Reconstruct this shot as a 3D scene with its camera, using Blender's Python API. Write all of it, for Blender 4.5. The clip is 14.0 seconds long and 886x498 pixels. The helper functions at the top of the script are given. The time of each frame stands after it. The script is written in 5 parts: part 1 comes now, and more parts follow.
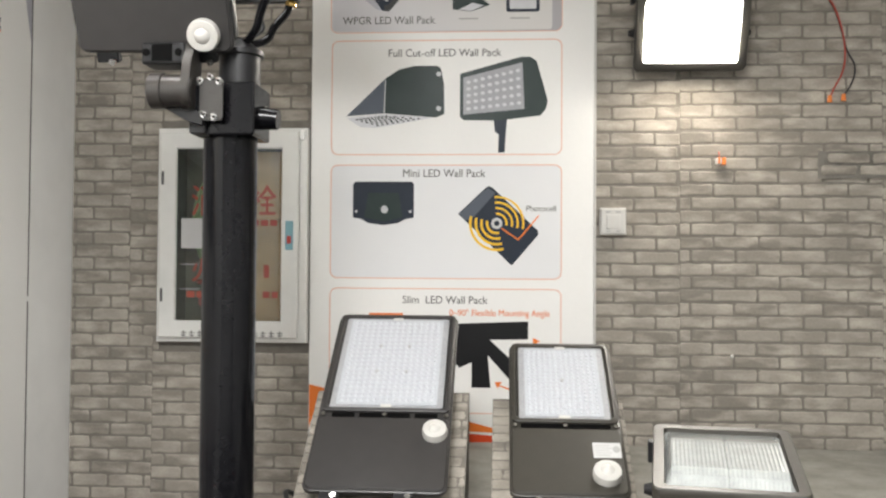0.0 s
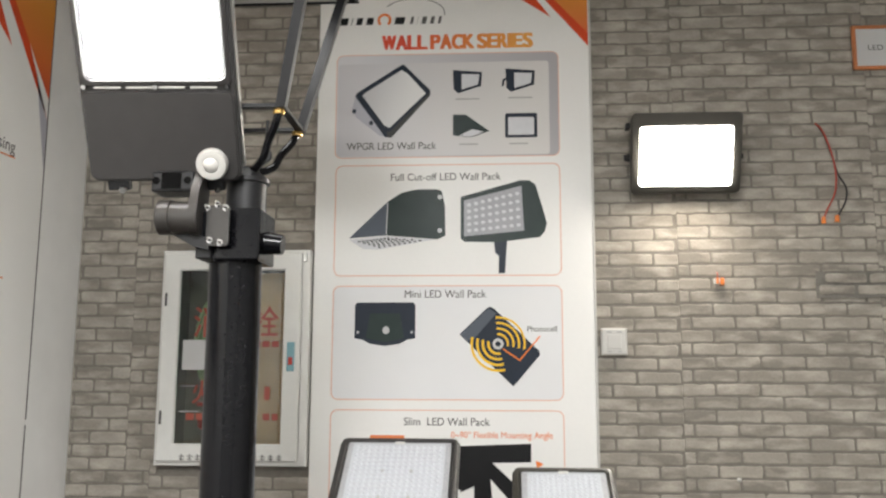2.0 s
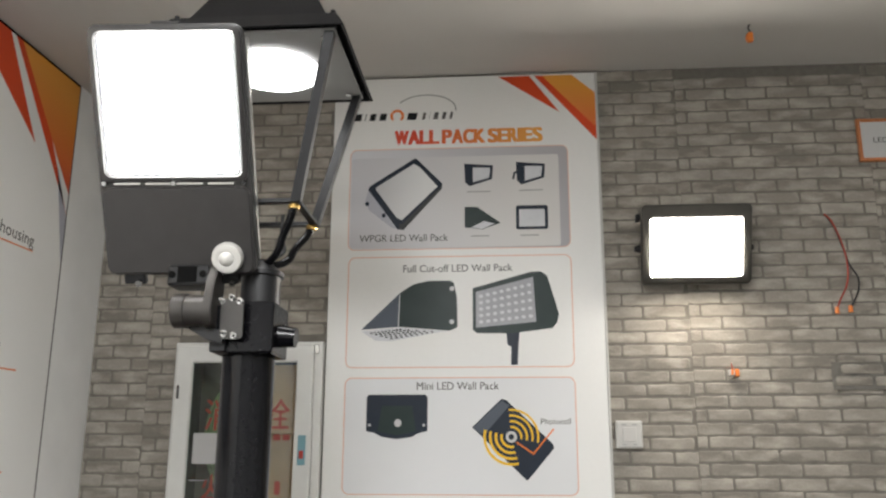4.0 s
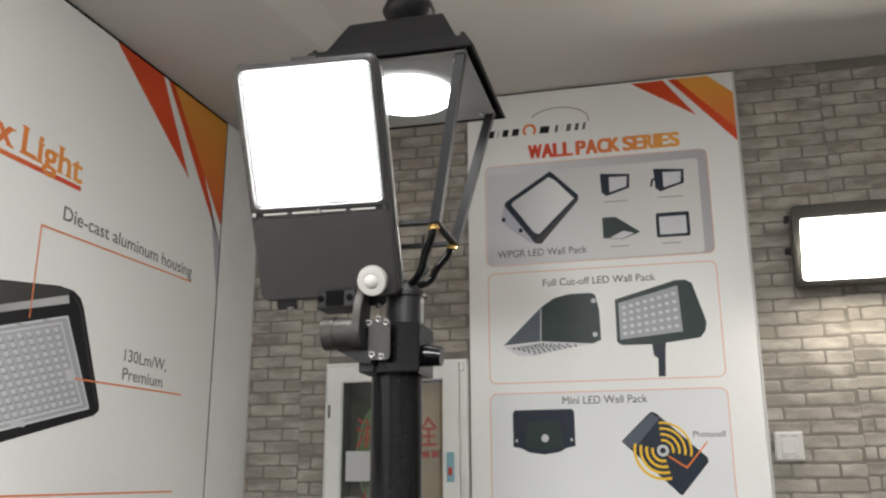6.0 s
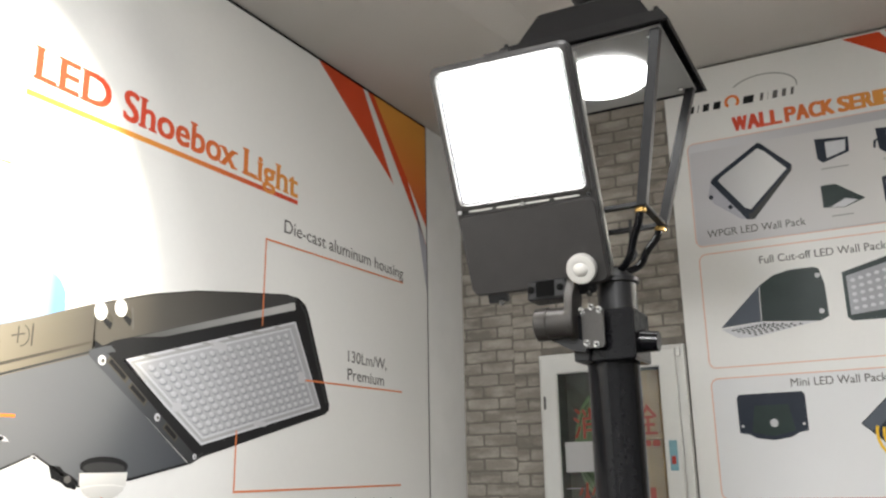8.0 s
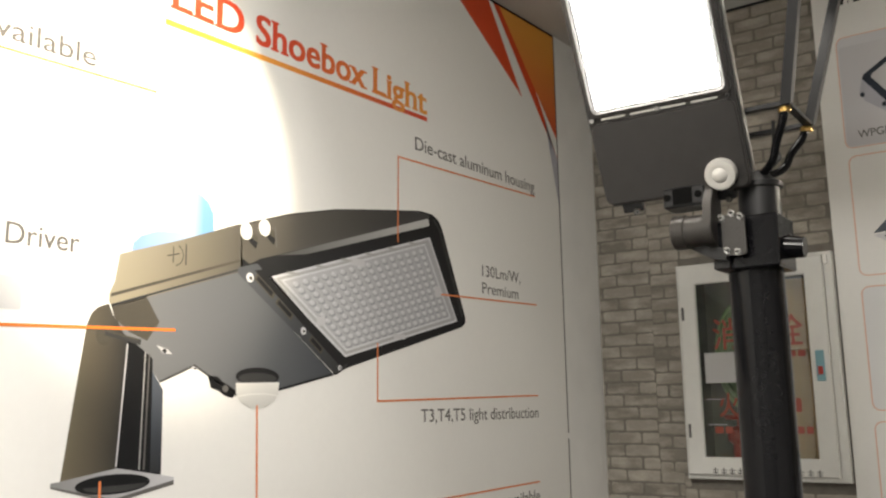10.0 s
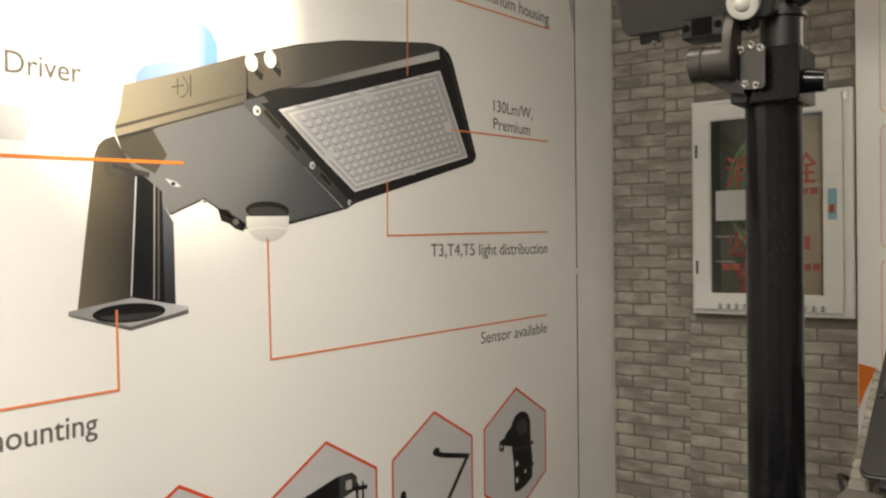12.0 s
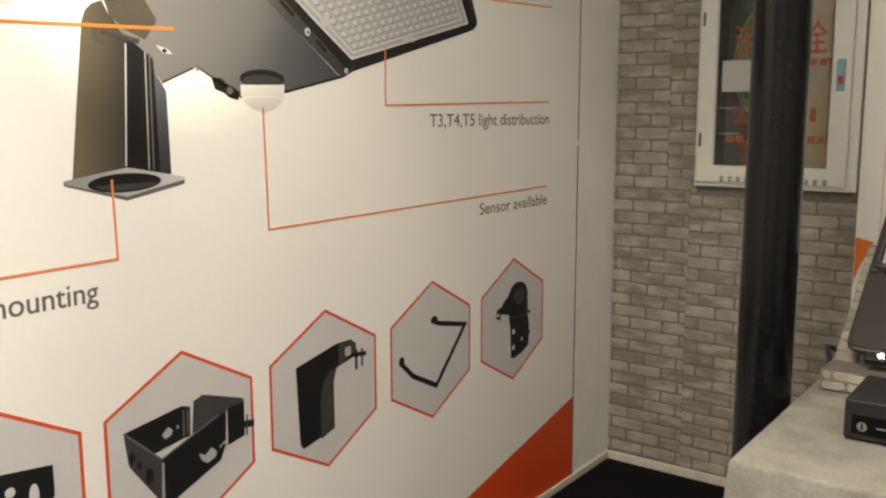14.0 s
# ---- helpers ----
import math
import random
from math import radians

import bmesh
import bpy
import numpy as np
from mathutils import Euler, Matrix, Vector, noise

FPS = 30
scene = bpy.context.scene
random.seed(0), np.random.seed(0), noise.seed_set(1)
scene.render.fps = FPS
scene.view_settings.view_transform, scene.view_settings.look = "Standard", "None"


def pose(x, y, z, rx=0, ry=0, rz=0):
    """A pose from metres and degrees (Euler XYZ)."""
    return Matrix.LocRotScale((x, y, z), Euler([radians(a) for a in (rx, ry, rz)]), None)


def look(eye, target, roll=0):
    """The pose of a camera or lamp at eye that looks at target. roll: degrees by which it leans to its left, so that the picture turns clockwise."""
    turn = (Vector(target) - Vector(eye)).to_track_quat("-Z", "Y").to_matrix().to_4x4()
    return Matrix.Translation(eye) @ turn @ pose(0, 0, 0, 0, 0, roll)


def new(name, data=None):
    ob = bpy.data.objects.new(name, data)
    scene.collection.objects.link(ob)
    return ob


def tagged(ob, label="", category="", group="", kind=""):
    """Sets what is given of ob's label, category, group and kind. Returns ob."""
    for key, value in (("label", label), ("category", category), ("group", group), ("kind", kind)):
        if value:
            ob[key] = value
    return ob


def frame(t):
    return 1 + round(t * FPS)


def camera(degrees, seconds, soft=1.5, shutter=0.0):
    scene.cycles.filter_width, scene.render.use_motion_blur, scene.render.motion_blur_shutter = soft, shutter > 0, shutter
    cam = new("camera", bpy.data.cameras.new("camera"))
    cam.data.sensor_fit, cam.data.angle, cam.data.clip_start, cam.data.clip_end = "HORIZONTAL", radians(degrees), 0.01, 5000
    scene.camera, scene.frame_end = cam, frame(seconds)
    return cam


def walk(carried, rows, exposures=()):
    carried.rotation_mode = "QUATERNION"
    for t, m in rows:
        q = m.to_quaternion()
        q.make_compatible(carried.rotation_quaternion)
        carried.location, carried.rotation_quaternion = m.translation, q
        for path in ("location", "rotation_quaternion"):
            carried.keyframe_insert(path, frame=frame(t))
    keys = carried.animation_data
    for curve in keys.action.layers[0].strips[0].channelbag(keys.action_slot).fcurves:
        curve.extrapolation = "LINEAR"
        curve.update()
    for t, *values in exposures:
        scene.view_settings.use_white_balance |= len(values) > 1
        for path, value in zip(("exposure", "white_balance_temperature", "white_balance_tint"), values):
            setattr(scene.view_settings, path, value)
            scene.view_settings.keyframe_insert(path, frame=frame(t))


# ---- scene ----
cam = camera(52.78, 14.0, soft=2.3)
PATH = [
    (0.0, 0.017, 0.029, 1.412, 91.34, -0.40, 3.82),
    (0.5, 0.016, 0.025, 1.415, 93.13, -0.36, 3.81),
    (1.0, 0.016, 0.020, 1.419, 95.32, -0.30, 3.82),
    (1.5, 0.016, 0.015, 1.423, 97.15, -0.25, 3.83),
    (2.0, 0.016, 0.009, 1.425, 98.81, -0.22, 3.88),
    (2.5, 0.015, 0.002, 1.427, 100.27, -0.18, 3.93),
    (2.7, 0.015, 0.002, 1.427, 100.97, -0.17, 3.96),
    (4.8, 0.014, -0.007, 1.431, 105.40, -0.08, 6.65),
    (5.0, 0.014, -0.007, 1.431, 105.41, -0.05, 7.83),
    (5.5, 0.011, -0.012, 1.434, 105.41, 0.02, 10.40),
    (6.0, 0.006, -0.013, 1.434, 105.42, 0.20, 13.73),
    (6.5, -0.000, -0.013, 1.435, 105.38, 0.38, 17.17),
    (7.0, -0.006, -0.014, 1.434, 105.35, 0.72, 20.93),
    (7.5, -0.011, -0.017, 1.428, 105.38, 0.88, 23.74),
    (7.7, -0.011, -0.017, 1.428, 105.38, 0.95, 25.20),
    (9.8, -0.016, -0.018, 1.418, 100.97, 0.95, 34.84),
    (10.0, -0.016, -0.018, 1.418, 99.98, 0.94, 35.67),
    (10.5, -0.018, -0.015, 1.412, 97.38, 0.86, 36.42),
    (11.0, -0.018, -0.011, 1.409, 94.65, 0.73, 36.41),
    (11.5, -0.019, -0.007, 1.407, 92.09, 0.65, 36.42),
    (12.0, -0.019, -0.001, 1.409, 89.70, 0.59, 36.45),
    (12.5, -0.015, 0.003, 1.413, 87.51, 0.45, 36.57),
    (13.0, -0.012, 0.006, 1.418, 85.34, 0.34, 36.70),
    (13.5, -0.011, 0.009, 1.419, 83.49, 0.27, 36.74),
    (14.0, -0.011, 0.014, 1.417, 81.25, 0.16, 36.74),
]
EXPOSURES = [(0.0, 0.56, 6400, 10), (2.5, 0.48, 6400, 10), (5.0, 0.20, 6300, 10), (7.5, 0.34, 6300, 10), (10.0, -0.08, 6900, 10), (11.5, -0.14, 7250, 10), (14.0, -0.08, 7800, 10)]
walk(cam, [(t, pose(*p)) for t, *p in PATH], EXPOSURES)

# ---- world and large lights ----
world = bpy.data.worlds.new("world")
scene.world = world
world.use_nodes = True
world.node_tree.nodes["Background"].inputs[0].default_value = (1.0, 0.97, 0.92, 1)
world.node_tree.nodes["Background"].inputs[1].default_value = 0.05


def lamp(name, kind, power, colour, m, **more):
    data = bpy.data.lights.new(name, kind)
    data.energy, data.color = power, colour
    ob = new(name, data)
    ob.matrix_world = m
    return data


# unseen ceiling fill panels behind the visitor, assumed for the showroom's general light
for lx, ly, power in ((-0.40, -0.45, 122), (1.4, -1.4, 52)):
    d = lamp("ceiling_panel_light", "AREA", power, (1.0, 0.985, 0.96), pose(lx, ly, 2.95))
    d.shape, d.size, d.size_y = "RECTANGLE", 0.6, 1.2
# ceiling spot aimed at the printed wall
d = lamp("ceiling_spot", "SPOT", 240, (1.0, 0.89, 0.70), look((-0.55, 0.75, 2.93), (-1.59, 1.06, 2.08)))
d.spot_size, d.spot_blend, d.shadow_soft_size = radians(34.5), 0.28, 0.03

# light thrown down the wall by the lit wall pack
d = lamp("wall_pack_downlight", "AREA", 1.1, (1.0, 0.88, 0.74), pose(0.662, 3.10, 2.098))
d.shape, d.size, d.size_y = "RECTANGLE", 0.26, 0.03

# ---- materials ----
ROOM = dict(west=-1.59, north=3.25, east=3.4, south=-3.2, top=2.985)


def material(name, colour, rough=0.5, metal=0.0, grain=0.0, scale=40.0, bump=0.0, fine=300.0, emit=0.0, spec=0.5, tint=None, coat=0.0):
    """A surface with two scales of variation in colour, roughness and relief."""
    m = bpy.data.materials.new(name)
    m.use_nodes = True
    nt = m.node_tree
    b = nt.nodes["Principled BSDF"]
    b.inputs["Roughness"].default_value = rough
    b.inputs["Metallic"].default_value = metal
    b.inputs["Specular IOR Level"].default_value = spec
    b.inputs["Coat Weight"].default_value = coat
    b.inputs["Base Color"].default_value = (*colour, 1)
    if emit:
        b.inputs["Emission Color"].default_value = (*(tint or colour), 1)
        b.inputs["Emission Strength"].default_value = emit
    if grain or bump:
        tc = nt.nodes.new("ShaderNodeTexCoord")
        big = nt.nodes.new("ShaderNodeTexNoise")
        big.inputs["Scale"].default_value, big.inputs["Detail"].default_value = scale, 6
        small = nt.nodes.new("ShaderNodeTexNoise")
        small.inputs["Scale"].default_value, small.inputs["Detail"].default_value = fine, 3
        for n in (big, small):
            nt.links.new(tc.outputs["Object"], n.inputs["Vector"])
        mix = nt.nodes.new("ShaderNodeMix")
        mix.data_type = "FLOAT"
        mix.inputs[0].default_value = 0.35
        nt.links.new(big.outputs["Fac"], mix.inputs[2])
        nt.links.new(small.outputs["Fac"], mix.inputs[3])
        ramp = nt.nodes.new("ShaderNodeMapRange")
        ramp.inputs[1].default_value, ramp.inputs[2].default_value = 0.3, 0.7
        ramp.inputs[3].default_value, ramp.inputs[4].default_value = 1 - grain, 1 + grain
        nt.links.new(mix.outputs[0], ramp.inputs[0])
        mul = nt.nodes.new("ShaderNodeVectorMath")
        mul.operation = "SCALE"
        mul.inputs[0].default_value = colour
        nt.links.new(ramp.outputs[0], mul.inputs[3])
        nt.links.new(mul.outputs[0], b.inputs["Base Color"])
        rr = nt.nodes.new("ShaderNodeMapRange")
        rr.inputs[1].default_value, rr.inputs[2].default_value = 0.3, 0.7
        rr.inputs[3].default_value, rr.inputs[4].default_value = max(0.03, rough - 0.08), min(1, rough + 0.08)
        nt.links.new(small.outputs["Fac"], rr.inputs[0])
        nt.links.new(rr.outputs[0], b.inputs["Roughness"])
        if bump:
            bp = nt.nodes.new("ShaderNodeBump")
            bp.inputs["Strength"].default_value, bp.inputs["Distance"].default_value = bump, 0.002
            nt.links.new(mix.outputs[0], bp.inputs["Height"])
            nt.links.new(bp.outputs[0], b.inputs["Normal"])
    return m


def gradient(name, a, b_, axis, lo, hi, rough=0.45):
    """Printed ink that runs from one colour to another along an object axis."""
    m = bpy.data.materials.new(name)
    m.use_nodes = True
    nt = m.node_tree
    b = nt.nodes["Principled BSDF"]
    b.inputs["Roughness"].default_value = rough
    tc = nt.nodes.new("ShaderNodeTexCoord")
    sp = nt.nodes.new("ShaderNodeSeparateXYZ")
    nt.links.new(tc.outputs["Object"], sp.inputs[0])
    mr = nt.nodes.new("ShaderNodeMapRange")
    mr.inputs[1].default_value, mr.inputs[2].default_value = lo, hi
    nt.links.new(sp.outputs["XYZ".index(axis)], mr.inputs[0])
    mx = nt.nodes.new("ShaderNodeMix")
    mx.data_type = "RGBA"
    mx.inputs[6].default_value, mx.inputs[7].default_value = (*a, 1), (*b_, 1)
    nt.links.new(mr.outputs[0], mx.inputs[0])
    nt.links.new(mx.outputs[2], b.inputs["Base Color"])
    return m


def brick_paper():
    m = bpy.data.materials.new("brick_face")
    m.use_nodes = True
    nt = m.node_tree
    b = nt.nodes["Principled BSDF"]
    b.inputs["Roughness"].default_value = 0.7
    b.inputs["Specular IOR Level"].default_value = 0.3
    geo = nt.nodes.new("ShaderNodeNewGeometry")
    info = nt.nodes.new("ShaderNodeObjectInfo")
    add = nt.nodes.new("ShaderNodeMath")
    add.operation = "ADD"
    nt.links.new(geo.outputs["Random Per Island"], add.inputs[0])
    nt.links.new(info.outputs["Random"], add.inputs[1])
    fr = nt.nodes.new("ShaderNodeMath")
    fr.operation = "FRACT"
    nt.links.new(add.outputs[0], fr.inputs[0])
    n1 = nt.nodes.new("ShaderNodeTexNoise")
    n1.inputs["Scale"].default_value, n1.inputs["Detail"].default_value = 17, 3
    n2 = nt.nodes.new("ShaderNodeTexNoise")
    n2.inputs["Scale"].default_value, n2.inputs["Detail"].default_value = 140, 4
    mp = nt.nodes.new("ShaderNodeMapping")
    mp.inputs["Scale"].default_value = (0.55, 1, 1.5)
    nt.links.new(geo.outputs["Position"], mp.inputs[0])
    nt.links.new(mp.outputs[0], n1.inputs["Vector"])
    nt.links.new(geo.outputs["Position"], n2.inputs["Vector"])
    tone = nt.nodes.new("ShaderNodeValToRGB")
    tone.color_ramp.elements[0].color = (0.195, 0.177, 0.150, 1)
    tone.color_ramp.elements[1].color = (0.30, 0.274, 0.234, 1)
    nt.links.new(fr.outputs[0], tone.inputs[0])
    smear = nt.nodes.new("ShaderNodeMapRange")
    smear.inputs[1].default_value, smear.inputs[2].default_value = 0.42, 0.72
    nt.links.new(n1.outputs["Fac"], smear.inputs[0])
    mx = nt.nodes.new("ShaderNodeMix")
    mx.data_type = "RGBA"
    mx.inputs[7].default_value = (0.42, 0.385, 0.33, 1)
    nt.links.new(smear.outputs[0], mx.inputs[0])
    nt.links.new(tone.outputs[0], mx.inputs[6])
    mm = nt.nodes.new("ShaderNodeMapRange")
    mm.inputs[1].default_value, mm.inputs[2].default_value = 0.3, 0.7
    mm.inputs[3].default_value, mm.inputs[4].default_value = 0.92, 1.08
    nt.links.new(n2.outputs["Fac"], mm.inputs[0])
    sc = nt.nodes.new("ShaderNodeVectorMath")
    sc.operation = "SCALE"
    nt.links.new(mx.outputs[2], sc.inputs[0])
    nt.links.new(mm.outputs[0], sc.inputs[3])
    nt.links.new(sc.outputs[0], b.inputs["Base Color"])
    bp = nt.nodes.new("ShaderNodeBump")
    bp.inputs["Strength"].default_value, bp.inputs["Distance"].default_value = 0.25, 0.002
    nt.links.new(n2.outputs["Fac"], bp.inputs["Height"])
    nt.links.new(bp.outputs[0], b.inputs["Normal"])
    return m


def clear(name, colour, rough, alpha_mix):
    """Clear glazing: mostly see-through, with a real gloss."""
    m = bpy.data.materials.new(name)
    m.use_nodes = True
    nt = m.node_tree
    out = nt.nodes["Material Output"]
    gl = nt.nodes.new("ShaderNodeBsdfGlossy")
    gl.inputs["Roughness"].default_value = rough
    tr = nt.nodes.new("ShaderNodeBsdfTransparent")
    tr.inputs[0].default_value = (*colour, 1)
    fz = nt.nodes.new("ShaderNodeFresnel")
    fz.inputs[0].default_value = 1.45
    sc = nt.nodes.new("ShaderNodeMath")
    sc.operation = "ADD"
    sc.inputs[1].default_value = alpha_mix
    mx = nt.nodes.new("ShaderNodeMixShader")
    nt.links.new(fz.outputs[0], sc.inputs[0])
    nt.links.new(sc.outputs[0], mx.inputs[0])
    nt.links.new(tr.outputs[0], mx.inputs[1])
    nt.links.new(gl.outputs[0], mx.inputs[2])
    nt.links.new(mx.outputs[0], out.inputs[0])
    return m


M = dict(
    ceiling=material("ceiling_paint", (0.60, 0.575, 0.54), 0.8, grain=0.03, scale=3, bump=0.1),
    panel=material("white_panel", (0.76, 0.76, 0.75), 0.5, grain=0.025, scale=2.5, bump=0.05),
    print_white=material("printed_white", (0.78, 0.775, 0.75), 0.46, grain=0.025, scale=1.8, bump=0.04, fine=60),
    strip=material("painted_strip", (0.80, 0.80, 0.785), 0.6, grain=0.05, scale=8, bump=0.15),
    mortar=material("mortar_print", (0.165, 0.150, 0.128), 0.8, grain=0.2, scale=40, bump=0.2),
    brick=brick_paper(),
    carpet=material("black_carpet", (0.006, 0.006, 0.0075), 0.95, grain=0.4, scale=120, bump=0.6, fine=900, spec=0.1),
    skirting=material("cream_skirting", (0.60, 0.56, 0.49), 0.5, grain=0.12, scale=25, bump=0.2),
    black=material("black_powder_coat", (0.014, 0.014, 0.015), 0.42, grain=0.15, scale=30, bump=0.12, fine=700, spec=0.28),
    pole=material("gloss_black_paint", (0.005, 0.005, 0.006), 0.16, grain=0.2, scale=6, bump=0.03, fine=90, spec=0.2),
    housing=material("bronze_powder_coat", (0.034, 0.032, 0.031), 0.38, grain=0.12, scale=25, bump=0.15, fine=900),
    housing2=material("olive_bronze_coat", (0.036, 0.033, 0.026), 0.42, grain=0.12, scale=25, bump=0.15, fine=900),
    bracket=material("worn_bracket_coat", (0.030, 0.027, 0.024), 0.34, grain=0.18, scale=18, bump=0.1, fine=500),
    slot=material("dark_slot", (0.004, 0.004, 0.004), 0.8, spec=0.05),
    lens=material("led_lens_sheet", (0.47, 0.49, 0.52), 0.22, grain=0.04, scale=60, coat=0.5),
    dome=material("lens_dome", (0.53, 0.55, 0.58), 0.12, grain=0.03, scale=90, coat=0.6),
    gasket=material("translucent_rim", (0.33, 0.335, 0.345), 0.3, grain=0.1, scale=60),
    white_plastic=material("white_plastic", (0.53, 0.52, 0.49), 0.35, grain=0.03, scale=30),
    chrome=material("chrome", (0.50, 0.50, 0.49), 0.16, metal=1.0, grain=0.05, scale=80),
    brass=material("brass", (0.55, 0.36, 0.12), 0.3, metal=1.0, grain=0.05, scale=80),
    steel=material("brushed_edge", (0.5, 0.5, 0.48), 0.35, metal=1.0, grain=0.1, scale=120),
    glow=material("lit_led_panel", (1, 1, 1), 0.4, emit=34.0, tint=(1.0, 0.97, 0.92)),
    glow_disc=material("lit_led_disc", (1, 1, 1), 0.4, emit=9.0, tint=(1.0, 0.98, 0.94)),
    glow_wall=material("lit_refractor", (1, 1, 1), 0.4, emit=60.0, tint=(1.0, 0.94, 0.84)),
    refractor=material("prismatic_glass", (0.40, 0.42, 0.41), 0.12, grain=0.18, scale=30, coat=0.8),
    reflector=material("bright_reflector", (0.75, 0.74, 0.70), 0.2, metal=0.6, grain=0.08, scale=20),
    cloth=material("beige_velvet_cloth", (0.225, 0.217, 0.192), 0.85, grain=0.36, scale=11, bump=0.9, fine=140),
    ink=material("black_ink", (0.011, 0.011, 0.012), 0.4, grain=0.1, scale=20, spec=0.2),
    ink_soft=material("charcoal_ink", (0.045, 0.045, 0.045), 0.4, grain=0.12, scale=14, spec=0.2),
    ink_warm=material("warm_grey_ink", (0.075, 0.068, 0.055), 0.4, grain=0.12, scale=10, spec=0.2),
    ink_blue=material("blue_grey_ink", (0.085, 0.10, 0.125), 0.4, grain=0.1, scale=6, spec=0.2),
    ink_navy=material("navy_ink", (0.017, 0.024, 0.038), 0.35, grain=0.15, scale=14, spec=0.2),
    ink_green=material("dark_green_ink", (0.02, 0.035, 0.032), 0.35, grain=0.15, scale=14, spec=0.2),
    ink_grey=material("grey_ink", (0.36, 0.36, 0.35), 0.4, grain=0.05, scale=10, spec=0.2),
    ink_text=material("text_grey_ink", (0.12, 0.115, 0.11), 0.45, spec=0.2),
    ink_light=material("light_grey_ink", (0.52, 0.52, 0.53), 0.4, grain=0.04, scale=10, spec=0.2),
    ink_lens=material("lens_print_ink", (0.36, 0.365, 0.385), 0.4, grain=0.08, scale=14, spec=0.2),
    ink_dot=material("lens_dot_ink", (0.61, 0.615, 0.635), 0.4, grain=0.05, scale=40, spec=0.2),
    ink_lilac=material("lilac_ink", (0.42, 0.42, 0.47), 0.4, grain=0.05, scale=14, spec=0.2),
    ink_white=material("white_ink", (0.78, 0.77, 0.73), 0.4, spec=0.2),
    ink_sky=material("sky_blue_ink", (0.10, 0.30, 0.66), 0.4, spec=0.2),
    ink_pale=material("pale_blue_ink", (0.30, 0.47, 0.74), 0.4, spec=0.2),
    ink_paper=material("pale_panel_ink", (0.72, 0.725, 0.73), 0.4, grain=0.03, scale=4, spec=0.2),
    ink_red=material("vermilion_ink", (0.62, 0.07, 0.02), 0.42, grain=0.06, scale=6, spec=0.2),
    ink_orange=material("orange_ink", (0.78, 0.20, 0.035), 0.42, spec=0.2),
    ink_line=material("coral_line_ink", (0.72, 0.22, 0.08), 0.42, spec=0.2),
    ink_pale_line=material("pale_coral_line", (0.72, 0.42, 0.31), 0.42, spec=0.2),
    ink_yellow=material("amber_ink", (0.78, 0.48, 0.03), 0.42, spec=0.2),
    lens_n=gradient("pack_lens_ink", (0.50, 0.50, 0.51), (0.70, 0.70, 0.69), "X", -0.50, -0.32),
    ink_shade=material("lens_shade_ink", (0.30, 0.305, 0.32), 0.4, grain=0.08, scale=20, spec=0.2),
    ink_lens_dot=material("lens_bead_ink", (0.52, 0.525, 0.54), 0.4, grain=0.1, scale=60, spec=0.2),
    # warm left end of the post puts the spot's glare into the ink
    post_glare_w=gradient("post_glare_ink", (0.125, 0.105, 0.070), (0.022, 0.021, 0.020), "Y", 0.95, 1.075),
    post_side_w=gradient("post_side_ink", (0.020, 0.022, 0.026), (0.075, 0.088, 0.11), "Z", 1.30, 1.48),
    flange_w=gradient("flange_ink", (0.22, 0.22, 0.22), (0.50, 0.50, 0.52), "Y", 0.93, 1.19),
    under_w=gradient("underside_ink", (0.16, 0.165, 0.17), (0.040, 0.046, 0.056), "Y", 1.10, 1.66),
    # driver box ink, lightened to the left to imitate the spot's glare
    driver_glare_w=gradient("driver_glare_ink", (0.30, 0.265, 0.19), (0.050, 0.045, 0.036), "Y", 1.04, 1.40),
    head_w=gradient("head_ink", (0.075, 0.067, 0.052), (0.028, 0.028, 0.028), "Y", 1.38, 1.95),
    stripe_w=gradient("stripe_ink", (0.05, 0.05, 0.047), (0.46, 0.46, 0.45), "Y", 1.50, 2.02),
    rail_w=gradient("rail_ink", (0.055, 0.060, 0.068), (0.016, 0.017, 0.020), "Y", 1.38, 1.70),
    lens_w=gradient("window_ink", (0.44, 0.445, 0.455), (0.36, 0.365, 0.39), "Y", 1.46, 2.22),
    sensor_w=gradient("sensor_ink", (0.72, 0.71, 0.67), (0.55, 0.54, 0.51), "Z", 1.475, 1.42),
    # blue dome whose white left end paints in the spot's blown-out light
    dome_glare_w=gradient("dome_glare_ink", (0.76, 0.77, 0.75), (0.16, 0.36, 0.68), "Y", 1.185, 1.255),
    base_w=gradient("dome_base_ink", (0.20, 0.34, 0.66), (0.40, 0.52, 0.72), "Y", 1.09, 1.24),
    title_w=gradient("title_ink", (0.62, 0.06, 0.02), (0.75, 0.33, 0.05), "Y", 1.5, 2.15),
    underline_w=gradient("underline_ink", (0.75, 0.36, 0.05), (0.60, 0.06, 0.02), "Y", 1.30, 1.95),
    title_n=gradient("heading_ink", (0.66, 0.06, 0.02), (0.75, 0.33, 0.05), "X", -0.35, 0.08),
    corner_n=gradient("corner_ink", (0.75, 0.32, 0.04), (0.62, 0.09, 0.02), "Z", 2.93, 2.72),
    corner_w=gradient("corner_ink", (0.72, 0.30, 0.04), (0.60, 0.08, 0.02), "Z", 2.78, 2.45),
    card=gradient("card_ink", (0.62, 0.62, 0.64), (0.40, 0.385, 0.40), "X", -0.55, 0.22),
    field_n=gradient("field_ink", (0.55, 0.545, 0.57), (0.64, 0.625, 0.60), "X", -0.60, 0.10),
    white_metal=material("white_enamel", (0.70, 0.70, 0.67), 0.4, grain=0.04, scale=18, bump=0.06),
